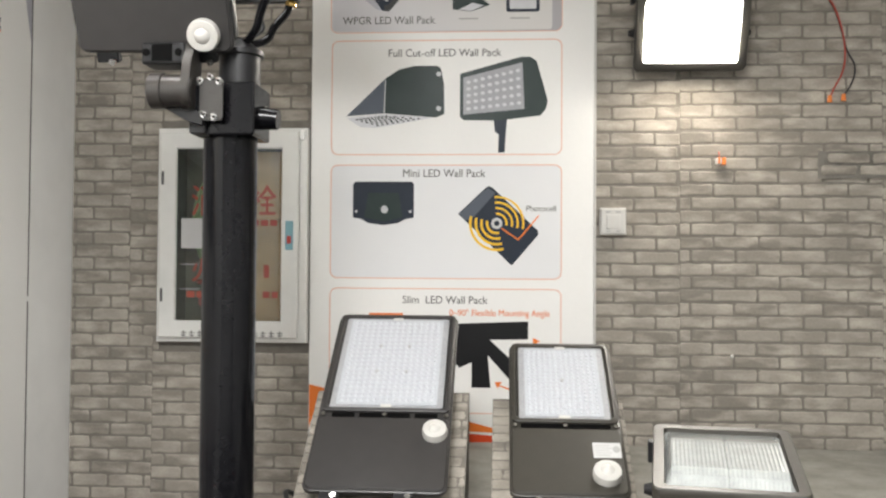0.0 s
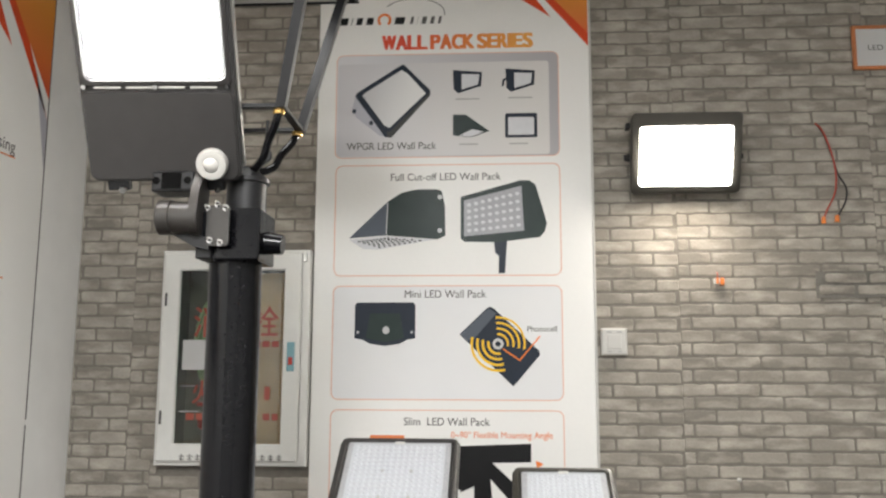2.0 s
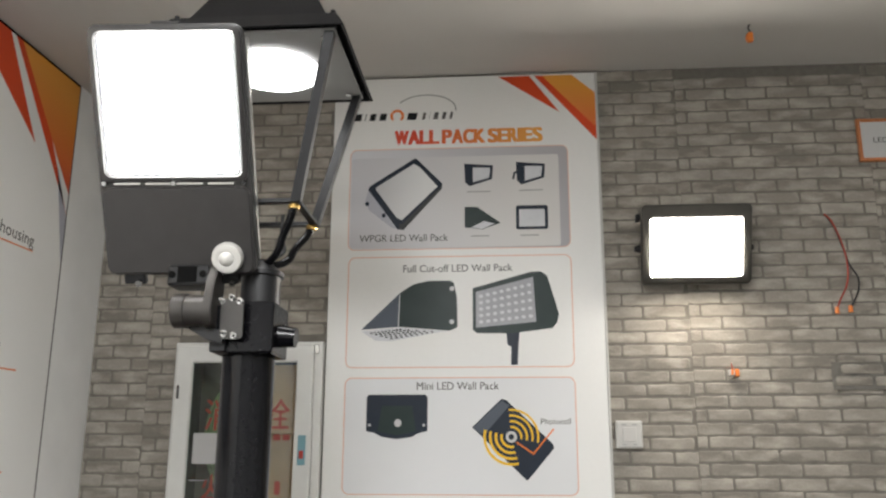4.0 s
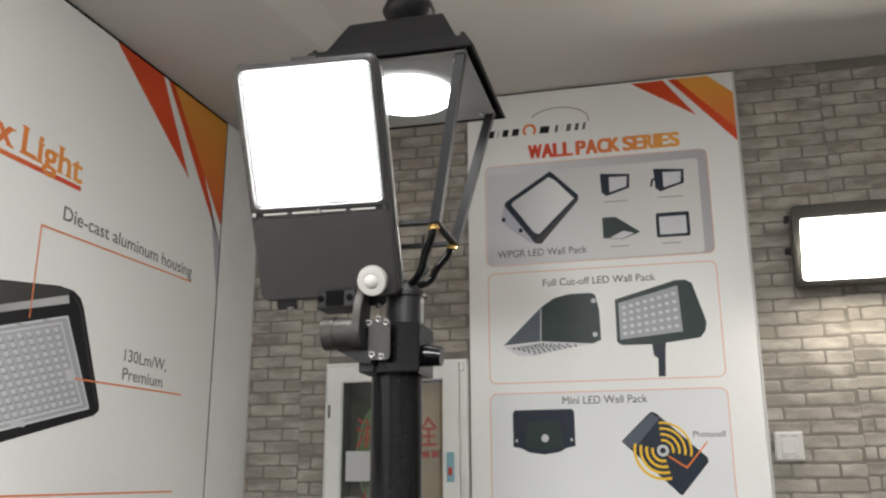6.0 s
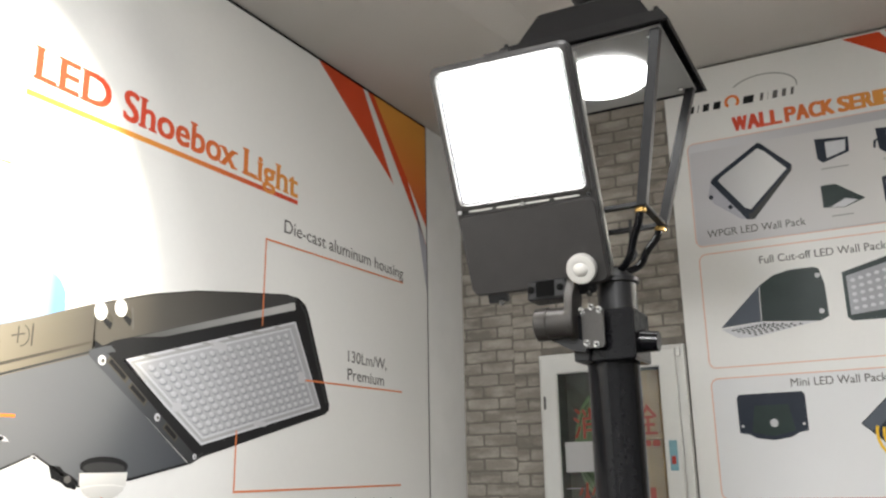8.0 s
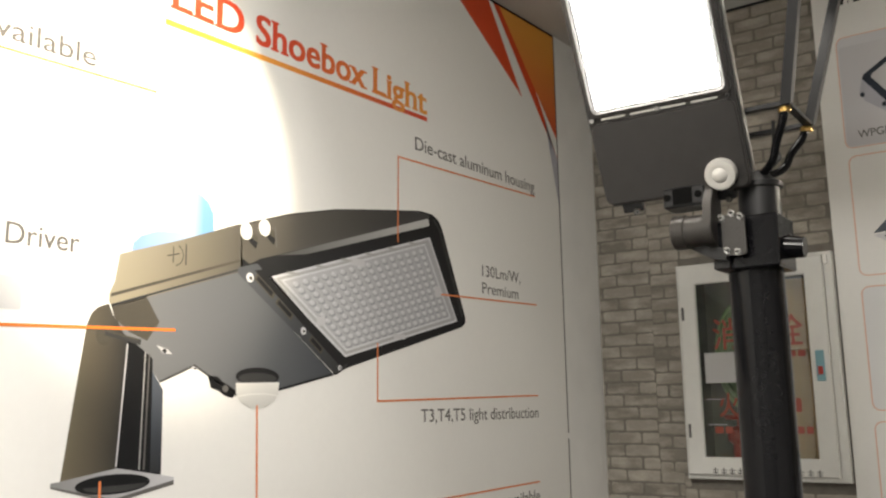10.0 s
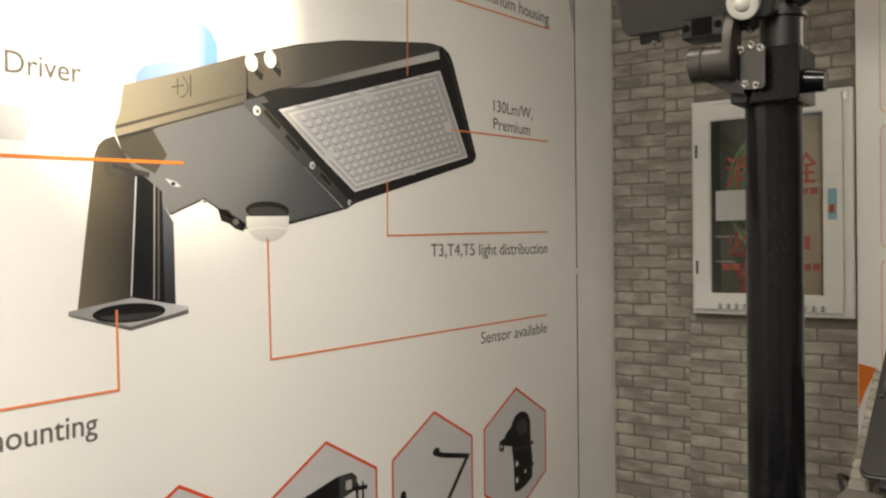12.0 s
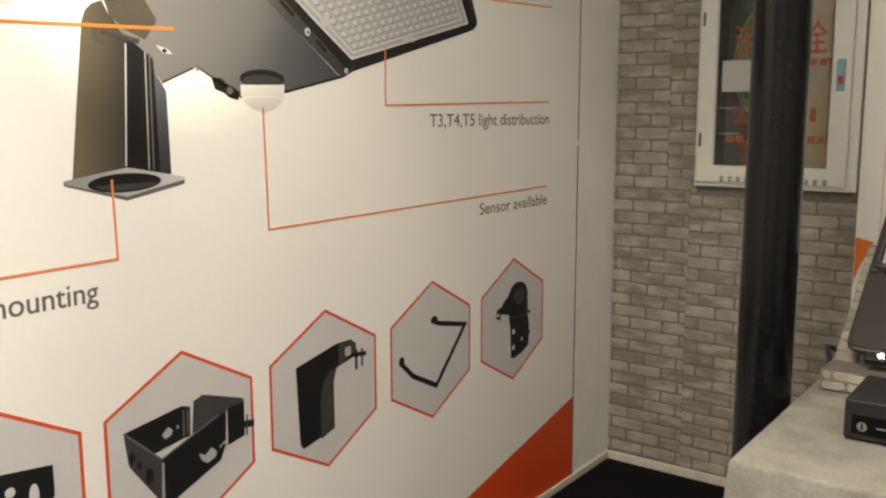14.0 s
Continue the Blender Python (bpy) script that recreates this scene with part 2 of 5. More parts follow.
    glass=clear("cabinet_glass", (0.90, 0.92, 0.89), 0.03, 0.0),
    letter_red=material("letter_red", (0.36, 0.075, 0.045), 0.5, grain=0.1, scale=40),
    dark_green=material("hose_green", (0.26, 0.40, 0.20), 0.6, grain=0.3, scale=20),
    brown=material("brown_board", (0.50, 0.33, 0.17), 0.6, grain=0.25, scale=12),
    dark_inside=material("dark_inside", (0.13, 0.135, 0.105), 0.7, grain=0.2, scale=12),
    red_paint=material("red_paint", (0.42, 0.035, 0.02), 0.45, grain=0.15, scale=20),
    paper=material("white_paper", (0.52, 0.52, 0.515), 0.7, grain=0.03, scale=20, bump=0.05),
    teal=material("teal_plastic", (0.18, 0.36, 0.42), 0.4),
    orange_plastic=material("orange_plastic", (0.72, 0.20, 0.03), 0.4, grain=0.05, scale=50),
    wood_frame=material("orange_wood", (0.48, 0.17, 0.06), 0.45, grain=0.15, scale=20, bump=0.1),
    red_wire=material("red_wire", (0.34, 0.05, 0.03), 0.5),
    black_wire=material("black_wire", (0.015, 0.015, 0.015), 0.5),
    torn=material("torn_wallpaper", (0.16, 0.15, 0.13), 0.75, grain=0.3, scale=30, bump=0.4),
)

# ---- building blocks ----


def part(name, bm, mat, parent=None, label="", smooth=False):
    """Links a bmesh as one mesh object under a thing or a part."""
    me = bpy.data.meshes.new(name)
    bmesh.ops.recalc_face_normals(bm, faces=bm.faces[:])
    bm.to_mesh(me)
    bm.free()
    me.materials.append(M[mat])
    if smooth:
        me.polygons.foreach_set("use_smooth", [True] * len(me.polygons))
        me.set_sharp_from_angle(angle=radians(38))
    ob = new(name, me)
    if parent:
        ob.parent = parent
    if label:
        ob["label"] = label
    return ob


def thing(name, m, label, category, group="", kind=""):
    ob = new(name)
    ob.empty_display_size = 0.05
    ob.matrix_basis = m
    return tagged(ob, label, category, group, kind)


def box(bm, x0, x1, y0, y1, z0, z1, bevel=0.0, segs=2, m=None):
    r = bmesh.ops.create_cube(bm, size=1, matrix=Matrix.LocRotScale(((x0 + x1) / 2, (y0 + y1) / 2, (z0 + z1) / 2), None, (abs(x1 - x0), abs(y1 - y0), abs(z1 - z0))))
    vs = r["verts"]
    if bevel:
        es = list({e for v in vs for e in v.link_edges})
        out = bmesh.ops.bevel(bm, geom=es, offset=bevel, segments=segs, profile=0.5, affect="EDGES")
        vs = list({v for f in out["faces"] for v in f.verts} | {v for v in vs if v.is_valid})
    if m is not None:
        bmesh.ops.transform(bm, matrix=m, verts=vs)
    return bm


def cyl(bm, p0, p1, r0, r1=None, segs=24, caps=True):
    p0, p1 = Vector(p0), Vector(p1)
    r1 = r0 if r1 is None else r1
    m = Matrix.Translation((p0 + p1) / 2) @ (p1 - p0).to_track_quat("Z", "Y").to_matrix().to_4x4()
    bmesh.ops.create_cone(bm, cap_ends=caps, segments=segs, radius1=r0, radius2=r1, depth=(p1 - p0).length, matrix=m)
    return bm


def lathe(bm, profile, centre=(0, 0, 0), segs=32, m=None):
    """Turns a profile of (radius, height) about the z axis."""
    rings = []
    for r, h in profile:
        if r < 1e-5:
            rings.append([bm.verts.new((centre[0], centre[1], centre[2] + h))])
        else:
            rings.append([bm.verts.new((centre[0] + r * math.cos(2 * math.pi * k / segs), centre[1] + r * math.sin(2 * math.pi * k / segs), centre[2] + h)) for k in range(segs)])
    for a, b in zip(rings, rings[1:]):
        for k in range(segs):
            q = [a[k % len(a)], a[(k + 1) % len(a)], b[(k + 1) % len(b)], b[k % len(b)]]
            q = list(dict.fromkeys(q))
            if len(q) > 2:
                bm.faces.new(q)
    if m is not None:
        bmesh.ops.transform(bm, matrix=m, verts=[v for r in rings for v in r])
    return bm


def sweep(bm, points, radius, segs=10, smooth_steps=6):
    """A round tube along a smoothed line."""
    P = [Vector(p) for p in points]
    line = []
    for i in range(len(P) - 1):
        a, b, c, d = P[max(i - 1, 0)], P[i], P[i + 1], P[min(i + 2, len(P) - 1)]
        for k in range(smooth_steps):
            t = k / smooth_steps
            line.append(0.5 * (2 * b + (c - a) * t + (2 * a - 5 * b + 4 * c - d) * t * t + (3 * b - a - 3 * c + d) * t ** 3))
    line.append(P[-1])
    rings, side = [], Vector((0.3, 0.5, 0.81))
    for i, p in enumerate(line):
        d = (line[min(i + 1, len(line) - 1)] - line[max(i - 1, 0)]).normalized()
        side = (side - d * side.dot(d)).normalized()
        up = d.cross(side)
        rings.append([bm.verts.new(p + radius * (side * math.cos(2 * math.pi * k / segs) + up * math.sin(2 * math.pi * k / segs))) for k in range(segs)])
    for a, b in zip(rings, rings[1:]):
        for k in range(segs):
            bm.faces.new((a[k], a[(k + 1) % segs], b[(k + 1) % segs], b[k]))
    bm.faces.new(rings[0][::-1])
    bm.faces.new(rings[-1])
    return bm


def slab(bm, pts, place, low, high):
    """A flat piece with the given outline; place(u, v, n) sets it in space."""
    a = [bm.verts.new(place(u, v, low)) for u, v in pts]
    b = [bm.verts.new(place(u, v, high)) for u, v in pts]
    n = len(pts)
    bm.faces.new(a)
    bm.faces.new(b)
    for k in range(n):
        bm.faces.new((a[k], a[(k + 1) % n], b[(k + 1) % n], b[k]))
    return bm


def loft(bm, loops, close=True):
    rings = [[bm.verts.new(p) for p in loop] for loop in loops]
    n = len(rings[0])
    for a, b in zip(rings, rings[1:]):
        for k in range(n):
            bm.faces.new((a[k], a[(k + 1) % n], b[(k + 1) % n], b[k]))
    if close:
        bm.faces.new(rings[0][::-1])
        bm.faces.new(rings[-1])
    return bm


def rounded(u0, u1, v0, v1, r, n=5):
    out = []
    for cu, cv, a in ((u1 - r, v1 - r, 0), (u0 + r, v1 - r, 90), (u0 + r, v0 + r, 180), (u1 - r, v0 + r, 270)):
        out += [(cu + r * math.cos(radians(a + 90 * k / n)), cv + r * math.sin(radians(a + 90 * k / n))) for k in range(n + 1)]
    return out


def oval(cu, cv, ru, rv=None, n=28, a0=0, a1=360):
    rv = rv or ru
    steps = n if a1 - a0 >= 360 else n + 1
    return [(cu + ru * math.cos(radians(a0 + (a1 - a0) * k / n)), cv + rv * math.sin(radians(a0 + (a1 - a0) * k / n))) for k in range(steps)]


def stroke_sides(pts, width, closed=False):
    """The two edges of a line of even width, mitred at its bends."""
    n = len(pts)
    left, right = [], []
    for k in range(n):
        p = Vector(pts[k])
        a = Vector(pts[(k - 1) % n]) if closed or k else None
        b = Vector(pts[(k + 1) % n]) if closed or k < n - 1 else None
        d0 = (p - a).normalized() if a is not None else (b - p).normalized()
        d1 = (b - p).normalized() if b is not None else d0
        n0, n1 = Vector((-d0.y, d0.x)), Vector((-d1.y, d1.x))
        m = (n0 + n1).normalized() if (n0 + n1).length > 1e-6 else n0
        m = m * min(2.5, 1 / max(0.3, m.dot(n0))) * width / 2
        left.append((p.x + m.x, p.y + m.y))
        right.append((p.x - m.x, p.y - m.y))
    return left, right


class Print:
    """Ink on a flat panel: every shape is a thin film of its own, later layers higher."""

    def __init__(self, owner, place):
        self.owner, self.place, self.layer = owner, place, 1

    def _levels(self, up):
        return 0.00012 * up, 0.00012 * up + 0.00012

    def shape(self, name, mat, *outlines, up=1):
        bm = bmesh.new()
        lo, hi = self._levels(up)
        for o in outlines:
            slab(bm, o, self.place, lo, hi)
        return part(name, bm, mat, self.owner)

    def line(self, mat, pts, width=0.005, closed=False, up=1, name="printed_line"):
        bm = bmesh.new()
        lo, hi = self._levels(up)
        left, right = stroke_sides(pts, width, closed)
        quad = [[bm.verts.new(self.place(u, v, h)) for u, v in side] for h in (lo, hi) for side in (left, right)]
        la, ra, lb, rb = quad
        n = len(pts)
        for k in range(n if closed else n - 1):
            j = (k + 1) % n
            for f in ((la[k], la[j], ra[j], ra[k]), (lb[k], lb[j], rb[j], rb[k]), (la[k], la[j], lb[j], lb[k]), (ra[k], ra[j], rb[j], rb[k])):
                bm.faces.new(f)
        if not closed:
            bm.faces.new((la[0], ra[0], rb[0], lb[0]))
            bm.faces.new((la[-1], ra[-1], rb[-1], lb[-1]))
        return part(name, bm, mat, self.owner)

    def text(self, words, mat, u0, u1, v, height, bold=0.012, up=2, name="printed_text"):
        me = letters(words)
        xs = [p.co.x for p in me.vertices]
        cap = letters("H")
        ch = max(p.co.y for p in cap.vertices)
        sx, sy = (u1 - u0) / (max(xs) - min(xs)), height / ch
        x0 = min(xs)
        lo, hi = self._levels(up)
        verts, faces = [], []
        copies = ((-1, -0.5), (1, -0.5), (1, 0.5), (-1, 0.5)) if bold < 0.03 else ((-1, -0.5), (0, -0.5), (1, -0.5), (1, 0.5), (0, 0.5), (-1, 0.5))
        for k, (du, dv) in enumerate(copies):
            base = len(verts)
            verts += [self.place(u0 + (p.co.x - x0) * sx + du * bold * height, v + p.co.y * sy + dv * bold * height, hi + 0.00001 * k) for p in me.vertices]
            faces += [[base + i for i in f.vertices] for f in me.polygons]
        out = bpy.data.meshes.new(name)
        out.from_pydata(verts, [], faces)
        out.materials.append(M[mat])
        ob = new(name, out)
        ob.parent = self.owner
        return ob


def letters(words):
    c = bpy.data.curves.new("letters", "FONT")
    c.body, c.size, c.resolution_u = words, 1.0, 4
    ob = new("letters", c)
    bpy.context.view_layer.update()
    me = bpy.data.meshes.new_from_object(ob.evaluated_get(bpy.context.evaluated_depsgraph_get()))
    bpy.data.objects.remove(ob)
    return me


# ---- the large structure ----
W, N, E_, S, TOP = ROOM["west"], ROOM["north"], ROOM["east"], ROOM["south"], ROOM["top"]
# opening in the brick wall for the hydrant cabinet
CX0, CX1, CZ0, CZ1 = -1.20, -0.72, 1.185, 1.885

bm = box(bmesh.new(), W - 0.2, E_ + 0.2, S - 0.2, N + 0.4, -0.12, 0)
tagged(part("floor", bm, "carpet"), "black needle-felt carpet on the showroom floor", "floor", kind="structure")
bm = box(bmesh.new(), W - 0.2, E_ + 0.2, S - 0.2, N + 0.4, TOP, TOP + 0.12)
tagged(part("ceiling", bm, "ceiling"), "plain off-white painted showroom ceiling", "ceiling", kind="structure")
bm = bmesh.new()
box(bm, W - 0.2, CX0, N, N + 0.3, 0, TOP)
box(bm, CX1, E_ + 0.2, N, N + 0.3, 0, TOP)
box(bm, CX0, CX1, N, N + 0.3, 0, CZ0)
box(bm, CX0, CX1, N, N + 0.3, CZ1, TOP)
box(bm, CX0, CX1, N + 0.22, N + 0.3, CZ0, CZ1)
wall_north = tagged(part("wall_north", bm, "mortar"), "wall papered with grey-brown brick pattern", "wall", kind="structure")
bm = box(bmesh.new(), W - 0.2, W, S, N, 0, TOP)
wall_west = tagged(part("wall_west", bm, "strip"), "white painted wall behind a printed display panel", "wall", kind="structure")
bm = box(bmesh.new(), E_, E_ + 0.2, S, N, 0, TOP)
tagged(part("wall_east", bm, "panel"), "plain white showroom wall", "wall", kind="structure")
bm = box(bmesh.new(), W - 0.2, E_ + 0.2, S - 0.2, S, 0, TOP)
tagged(part("wall_south", bm, "panel"), "plain white showroom wall", "wall", kind="structure")
bm = bmesh.new()
box(bm, W + 0.02, E_, N - 0.018, N, 0, 0.034, 0.004)
box(bm, W, W + 0.02, S, N, 0, 0.03, 0.004)
tagged(part("baseboard", bm, "skirting"), "low cream skirting with yellowed glue marks", "baseboard", kind="structure")

# ---- printed display panel on the west wall ----
PY1, PZ1 = 2.934, 2.836
FACE_W = W + 0.012
west_panel = thing("advertising_board", pose(0, 0, 0), "large white printed board advertising shoebox lights along the wall", "advertising board")


def board_top(u):
    return PZ1 + 0.036 * (u - PY1)


part("board", slab(bmesh.new(), [(-1.2, 0.03), (PY1, 0.03), (PY1, PZ1), (-1.2, board_top(-1.2))], lambda u, v, n: (W + n, u, v), 0, FACE_W - W), "print_white", west_panel)
bm = slab(bmesh.new(), [(-1.2, board_top(-1.2)), (PY1, PZ1), (PY1, PZ1 + 0.007), (-1.2, board_top(-1.2) + 0.007)], lambda u, v, n: (W + n, u, v), 0, FACE_W - W + 0.002)
part("top_edge", bm, "slot", west_panel, "dark gap line along the panel top")
# the ceiling dips to meet the board
bm = loft(bmesh.new(), [[(W, y, PZ1 + 0.036 * (y - PY1) + 0.007), (W + 0.6, y, TOP + 0.001), (W, y, TOP + 0.001)] for y in (-1.2, N)])
tagged(part("ceiling_cove", bm, "ceiling"), "off-white ceiling cove sloping down to the printed board", "ceiling", kind="structure")
bm = bmesh.new()
box(bm, W, FACE_W + 0.001, PY1, PY1 + 0.006, 0.03, 1.295)
box(bm, W, FACE_W + 0.001, PY1, PY1 + 0.006, 1.315, PZ1)
part("side_edge", bm, "ink_text", west_panel, "dark joint along the panel side")
bm = box(bmesh.new(), W, FACE_W - 0.002, PY1 + 0.006, N, 0.03, TOP)
tagged(part("trim", bm, "strip"), "narrow white filler strip in the corner", "trim", kind="structure")

pw = Print(west_panel, lambda u, v, n: (FACE_W + n, u, v))
# corner flashes
pw.shape("printed_flash", "ink_red", [(2.195, board_top(2.195)), (2.47, board_top(2.47)), (2.683, 2.52)])
pw.shape("printed_flash", "ink_red", [(2.50, board_top(2.50)), (2.62, board_top(2.62)), (2.934, 2.345)], up=1)
pw.shape("printed_flash", "corner_w", [(2.54, board_top(2.54)), (2.934, PZ1), (2.934, 2.42)], up=2)
pw.shape("printed_flash", "ink_lilac", [(2.84, 2.50), (2.934, 2.34), (2.934, 2.16)], up=1)
pw.shape("printed_flash", "ink_red", [(2.934, 0.343), (2.934, 0.03), (1.54, 0.03)])
# title
def glyph_box(before, ch):
    a = letters(before + ch)
    b = letters(ch)
    right = max(p.co.x for p in a.vertices)
    wide = max(p.co.x for p in b.vertices) - min(p.co.x for p in b.vertices)
    return right - wide, right, max(p.co.y for p in b.vertices)


# small foot and head strokes of the title's roman letters
STEM, TITLE_H, TITLE_V = 0.085, 0.076, 2.300
FEET = {"L": "l0 l1", "E": "l0 l1", "D": "l0 l1", "h": "l0 l1 r0", "b": "l1", "x": "l0 r0 l1 r1", "i": "c0 cm", "t": "c0"}
rise = TITLE_H / max(p.co.y for p in letters("H").vertices)
for word, w0, w1 in (("LED", 1.150, 1.362), ("Shoebox", 1.397, 1.810), ("Light", 1.841, 2.100)):
    pw.text(word, "title_w", w0 + 0.004, w1 - 0.004, TITLE_V, TITLE_H, bold=0.038)
    xs = [p.co.x for p in letters(word).vertices]
    unit = (w1 - w0 - 0.008) / (max(xs) - min(xs))
    for k, ch in enumerate(word):
        for where in FEET.get(ch, "").split():
            gx0, gx1, gy = glyph_box(word[:k], ch)
            gx = {"l": gx0 + STEM / 2, "r": gx1 - STEM / 2, "c": (gx0 + gx1) / 2}[where[0]]
            gv = {"0": 0.018, "1": gy - 0.018, "m": 0.48}[where[1]]
            cu, cv = w0 + 0.004 + (gx - min(xs)) * unit, TITLE_V + gv * rise
            pw.shape("printed_serif", "title_w", rounded(cu - 0.014, cu + 0.014, cv - 0.003, cv + 0.003, 0.002, 2), up=3)
pw.line("underline_w", [(1.135, 2.262), (2.098, 2.285)], 0.014, up=2)
# captions and leader lines
pw.text("available", "ink_text", 0.735, 0.972, 2.105, 0.042)
pw.line("ink_line", [(0.55, 2.078), (1.12, 2.094)], 0.005)
pw.text("s Driver", "ink_text", 0.772, 0.958, 1.722, 0.040)
pw.shape("printed_box", "ink_light", rounded(0.70, 0.849, 1.602, 1.664, 0.006))
pw.text("Die-cast aluminum housing", "ink_text", 2.037, 2.748, 2.176, 0.040)
pw.text("130Lm/W,", "ink_text", 2.388, 2.628, 1.832, 0.036)
pw.text("Premium", "ink_text", 2.386, 2.612, 1.775, 0.036)
pw.text("T3,T4,T5 light distribuction", "ink_text", 2.050, 2.722, 1.374, 0.036)
pw.text("Sensor available", "ink_text", 2.303, 2.714, 1.098, 0.036)
pw.text("mounting", "ink_text", 0.76, 0.983, 1.052, 0.042)

# the printed lamp
def on_quad(q, s, t):
    return q[0] * (1 - s) * (1 - t) + q[1] * s * (1 - t) + q[2] * s * t + q[3] * (1 - s) * t


pw.shape("printed_lamp_post", "post_glare_w", [(0.983, 1.586), (0.992, 1.608), (1.005, 1.62), (1.028, 1.629), (1.042, 1.602), (1.077, 1.576), (1.075, 1.551), (1.061, 1.30), (0.944, 1.287), (0.961, 1.419)], up=2)
pw.shape("printed_lamp_post", "ink", [(1.075, 1.551), (1.077, 1.576), (1.136, 1.524), (1.137, 1.498), (1.164, 1.461), (1.167, 1.29), (1.061, 1.30)], up=2)
pw.shape("printed_post_side", "post_side_w", [(1.137, 1.498), (1.164, 1.461), (1.167, 1.293), (1.14, 1.295)], up=3)
pw.line("ink_light", [(1.075, 1.551), (1.061, 1.312)], 0.0032, up=5)
pw.line("ink_grey", [(1.118, 1.537), (1.114, 1.303)], 0.0028, up=4)
pw.line("ink_text", [(1.128, 1.534), (1.125, 1.302)], 0.0036, up=4)
pw.shape("printed_flange", "ink_text", [(0.926, 1.289), (1.064, 1.307), (1.199, 1.282), (1.199, 1.268), (1.059, 1.243), (0.926, 1.281)], up=3.4)
pw.shape("printed_flange", "flange_w", [(0.926, 1.290), (1.064, 1.309), (1.199, 1.283), (1.199, 1.277), (1.059, 1.251), (0.926, 1.284)], up=4)
pw.shape("printed_hole", "ink", oval(1.058, 1.279, 0.083, 0.019), up=5)
pw.shape("printed_hole_wall", "ink_soft", [(p[0], p[1]) for p in oval(1.062, 1.2765, 0.070, 0.0125, 24, 180, 360)], up=6)
pw.shape("printed_underside", "under_w", [(1.032, 1.628), (1.358, 1.732), (1.685, 1.501), (1.503, 1.463), (1.36, 1.448), (1.243, 1.511), (1.156, 1.475), (1.137, 1.498), (1.136, 1.524), (1.063, 1.574)], up=3)
# dark patch under the box; its olive tone imitates the spot's glare
pw.shape("printed_arm_shade", "ink_warm", [(1.034, 1.626), (1.115, 1.650), (1.150, 1.60), (1.120, 1.560), (1.077, 1.576), (1.042, 1.602)], up=4)
pw.line("ink", [(1.685, 1.503), (1.503, 1.465), (1.46, 1.46)], 0.006, up=5)
pw.line("ink_soft", [(1.39, 1.452), (1.36, 1.450), (1.243, 1.513), (1.156, 1.477)], 0.004, up=5)
pw.shape("printed_driver_box", "driver_glare_w", [(1.048, 1.731), (1.075, 1.741), (1.199, 1.782), (1.358, 1.841), (1.372, 1.842), (1.372, 1.733), (1.04, 1.624), (1.028, 1.632), (1.028, 1.65), (1.039, 1.674)], up=4)
pw.shape("printed_box_lip", "ink_warm", [(1.032, 1.650), (1.363, 1.759), (1.363, 1.753), (1.032, 1.643)], up=5)
pw.line("ink_soft", [(1.034, 1.626), (1.363, 1.735)], 0.005, up=5)
pw.shape("printed_lamp_head", "ink", [(1.366, 1.842), (1.411, 1.858), (1.524, 1.894), (1.681, 1.932), (1.858, 1.961), (2.057, 1.991), (2.118, 1.990), (2.150, 1.976), (2.168, 1.952), (2.285, 1.687), (2.284, 1.672), (2.263, 1.657), (1.729, 1.518), (1.690, 1.500), (1.366, 1.724)], up=4)
pw.shape("printed_head_top", "head_w", [(1.368, 1.838), (1.411, 1.855), (1.524, 1.891), (1.681, 1.929), (1.858, 1.958), (2.057, 1.988), (2.106, 1.986), (2.096, 1.970), (1.425, 1.768), (1.395, 1.752), (1.370, 1.762)], up=5)
pw.shape("printed_highlight", "stripe_w", [(1.48, 1.783), (2.096, 1.974), (2.102, 1.952), (1.58, 1.799)], up=6)
pw.line("ink_soft", [(2.122, 1.975), (2.152, 1.950), (2.268, 1.690)], 0.006, up=6)
pw.shape("printed_rail", "rail_w", [(1.358, 1.739), (1.417, 1.756), (1.736, 1.527), (1.689, 1.503), (1.358, 1.726)], up=6)
pw.shape("printed_rail_step", "ink", [(1.409, 1.738), (1.441, 1.746), (1.734, 1.531), (1.712, 1.519)], up=7)
for u, v, r in ((1.442, 1.704, 0.030), (1.507, 1.655, 0.027), (1.618, 1.574, 0.022)):
    pw.line("ink_warm", [(u - r, v + r * 0.72), (u + r, v - r * 0.72)], 0.017, up=8)
    pw.line("ink", [(u - r * 0.8, v + r * 0.60), (u + r * 0.8, v - r * 0.56)], 0.011, up=9)
for u, v, r in ((1.395, 1.72, 0.0115), (1.572, 1.606, 0.0095), (1.705, 1.519, 0.007)):
    pw.shape("printed_screw", "ink_dot", oval(u, v, r, r, 14), up=9)
    pw.shape("printed_screw", "ink_warm", oval(u + r * 0.2, v - r * 0.1, r * 0.45, r * 0.45, 10), up=10)
# LED window with its rows of small lenses
LENS = [Vector(p) for p in ((1.453, 1.727), (2.103, 1.918), (2.240, 1.674), (1.726, 1.547))]
pw.shape("printed_lens", "lens_w", [tuple(p) for p in LENS], up=6)
pw.line("ink_dot", [tuple(on_quad(LENS, a, b)) for a, b in ((0.008, 0.012), (0.992, 0.012), (0.992, 0.988), (0.008, 0.988))], 0.005, closed=True, up=7)
pw.line("ink_grey", [tuple(on_quad(LENS, a, b)) for a, b in ((0.03, 0.04), (0.97, 0.04), (0.97, 0.96), (0.03, 0.96))], 0.0035, closed=True, up=7)
pw.line("ink_dot", [tuple(on_quad(LENS, a, b)) for a, b in ((0.045, 0.065), (0.945, 0.065), (0.945, 0.93), (0.045, 0.93))], 0.004, closed=True, up=7)
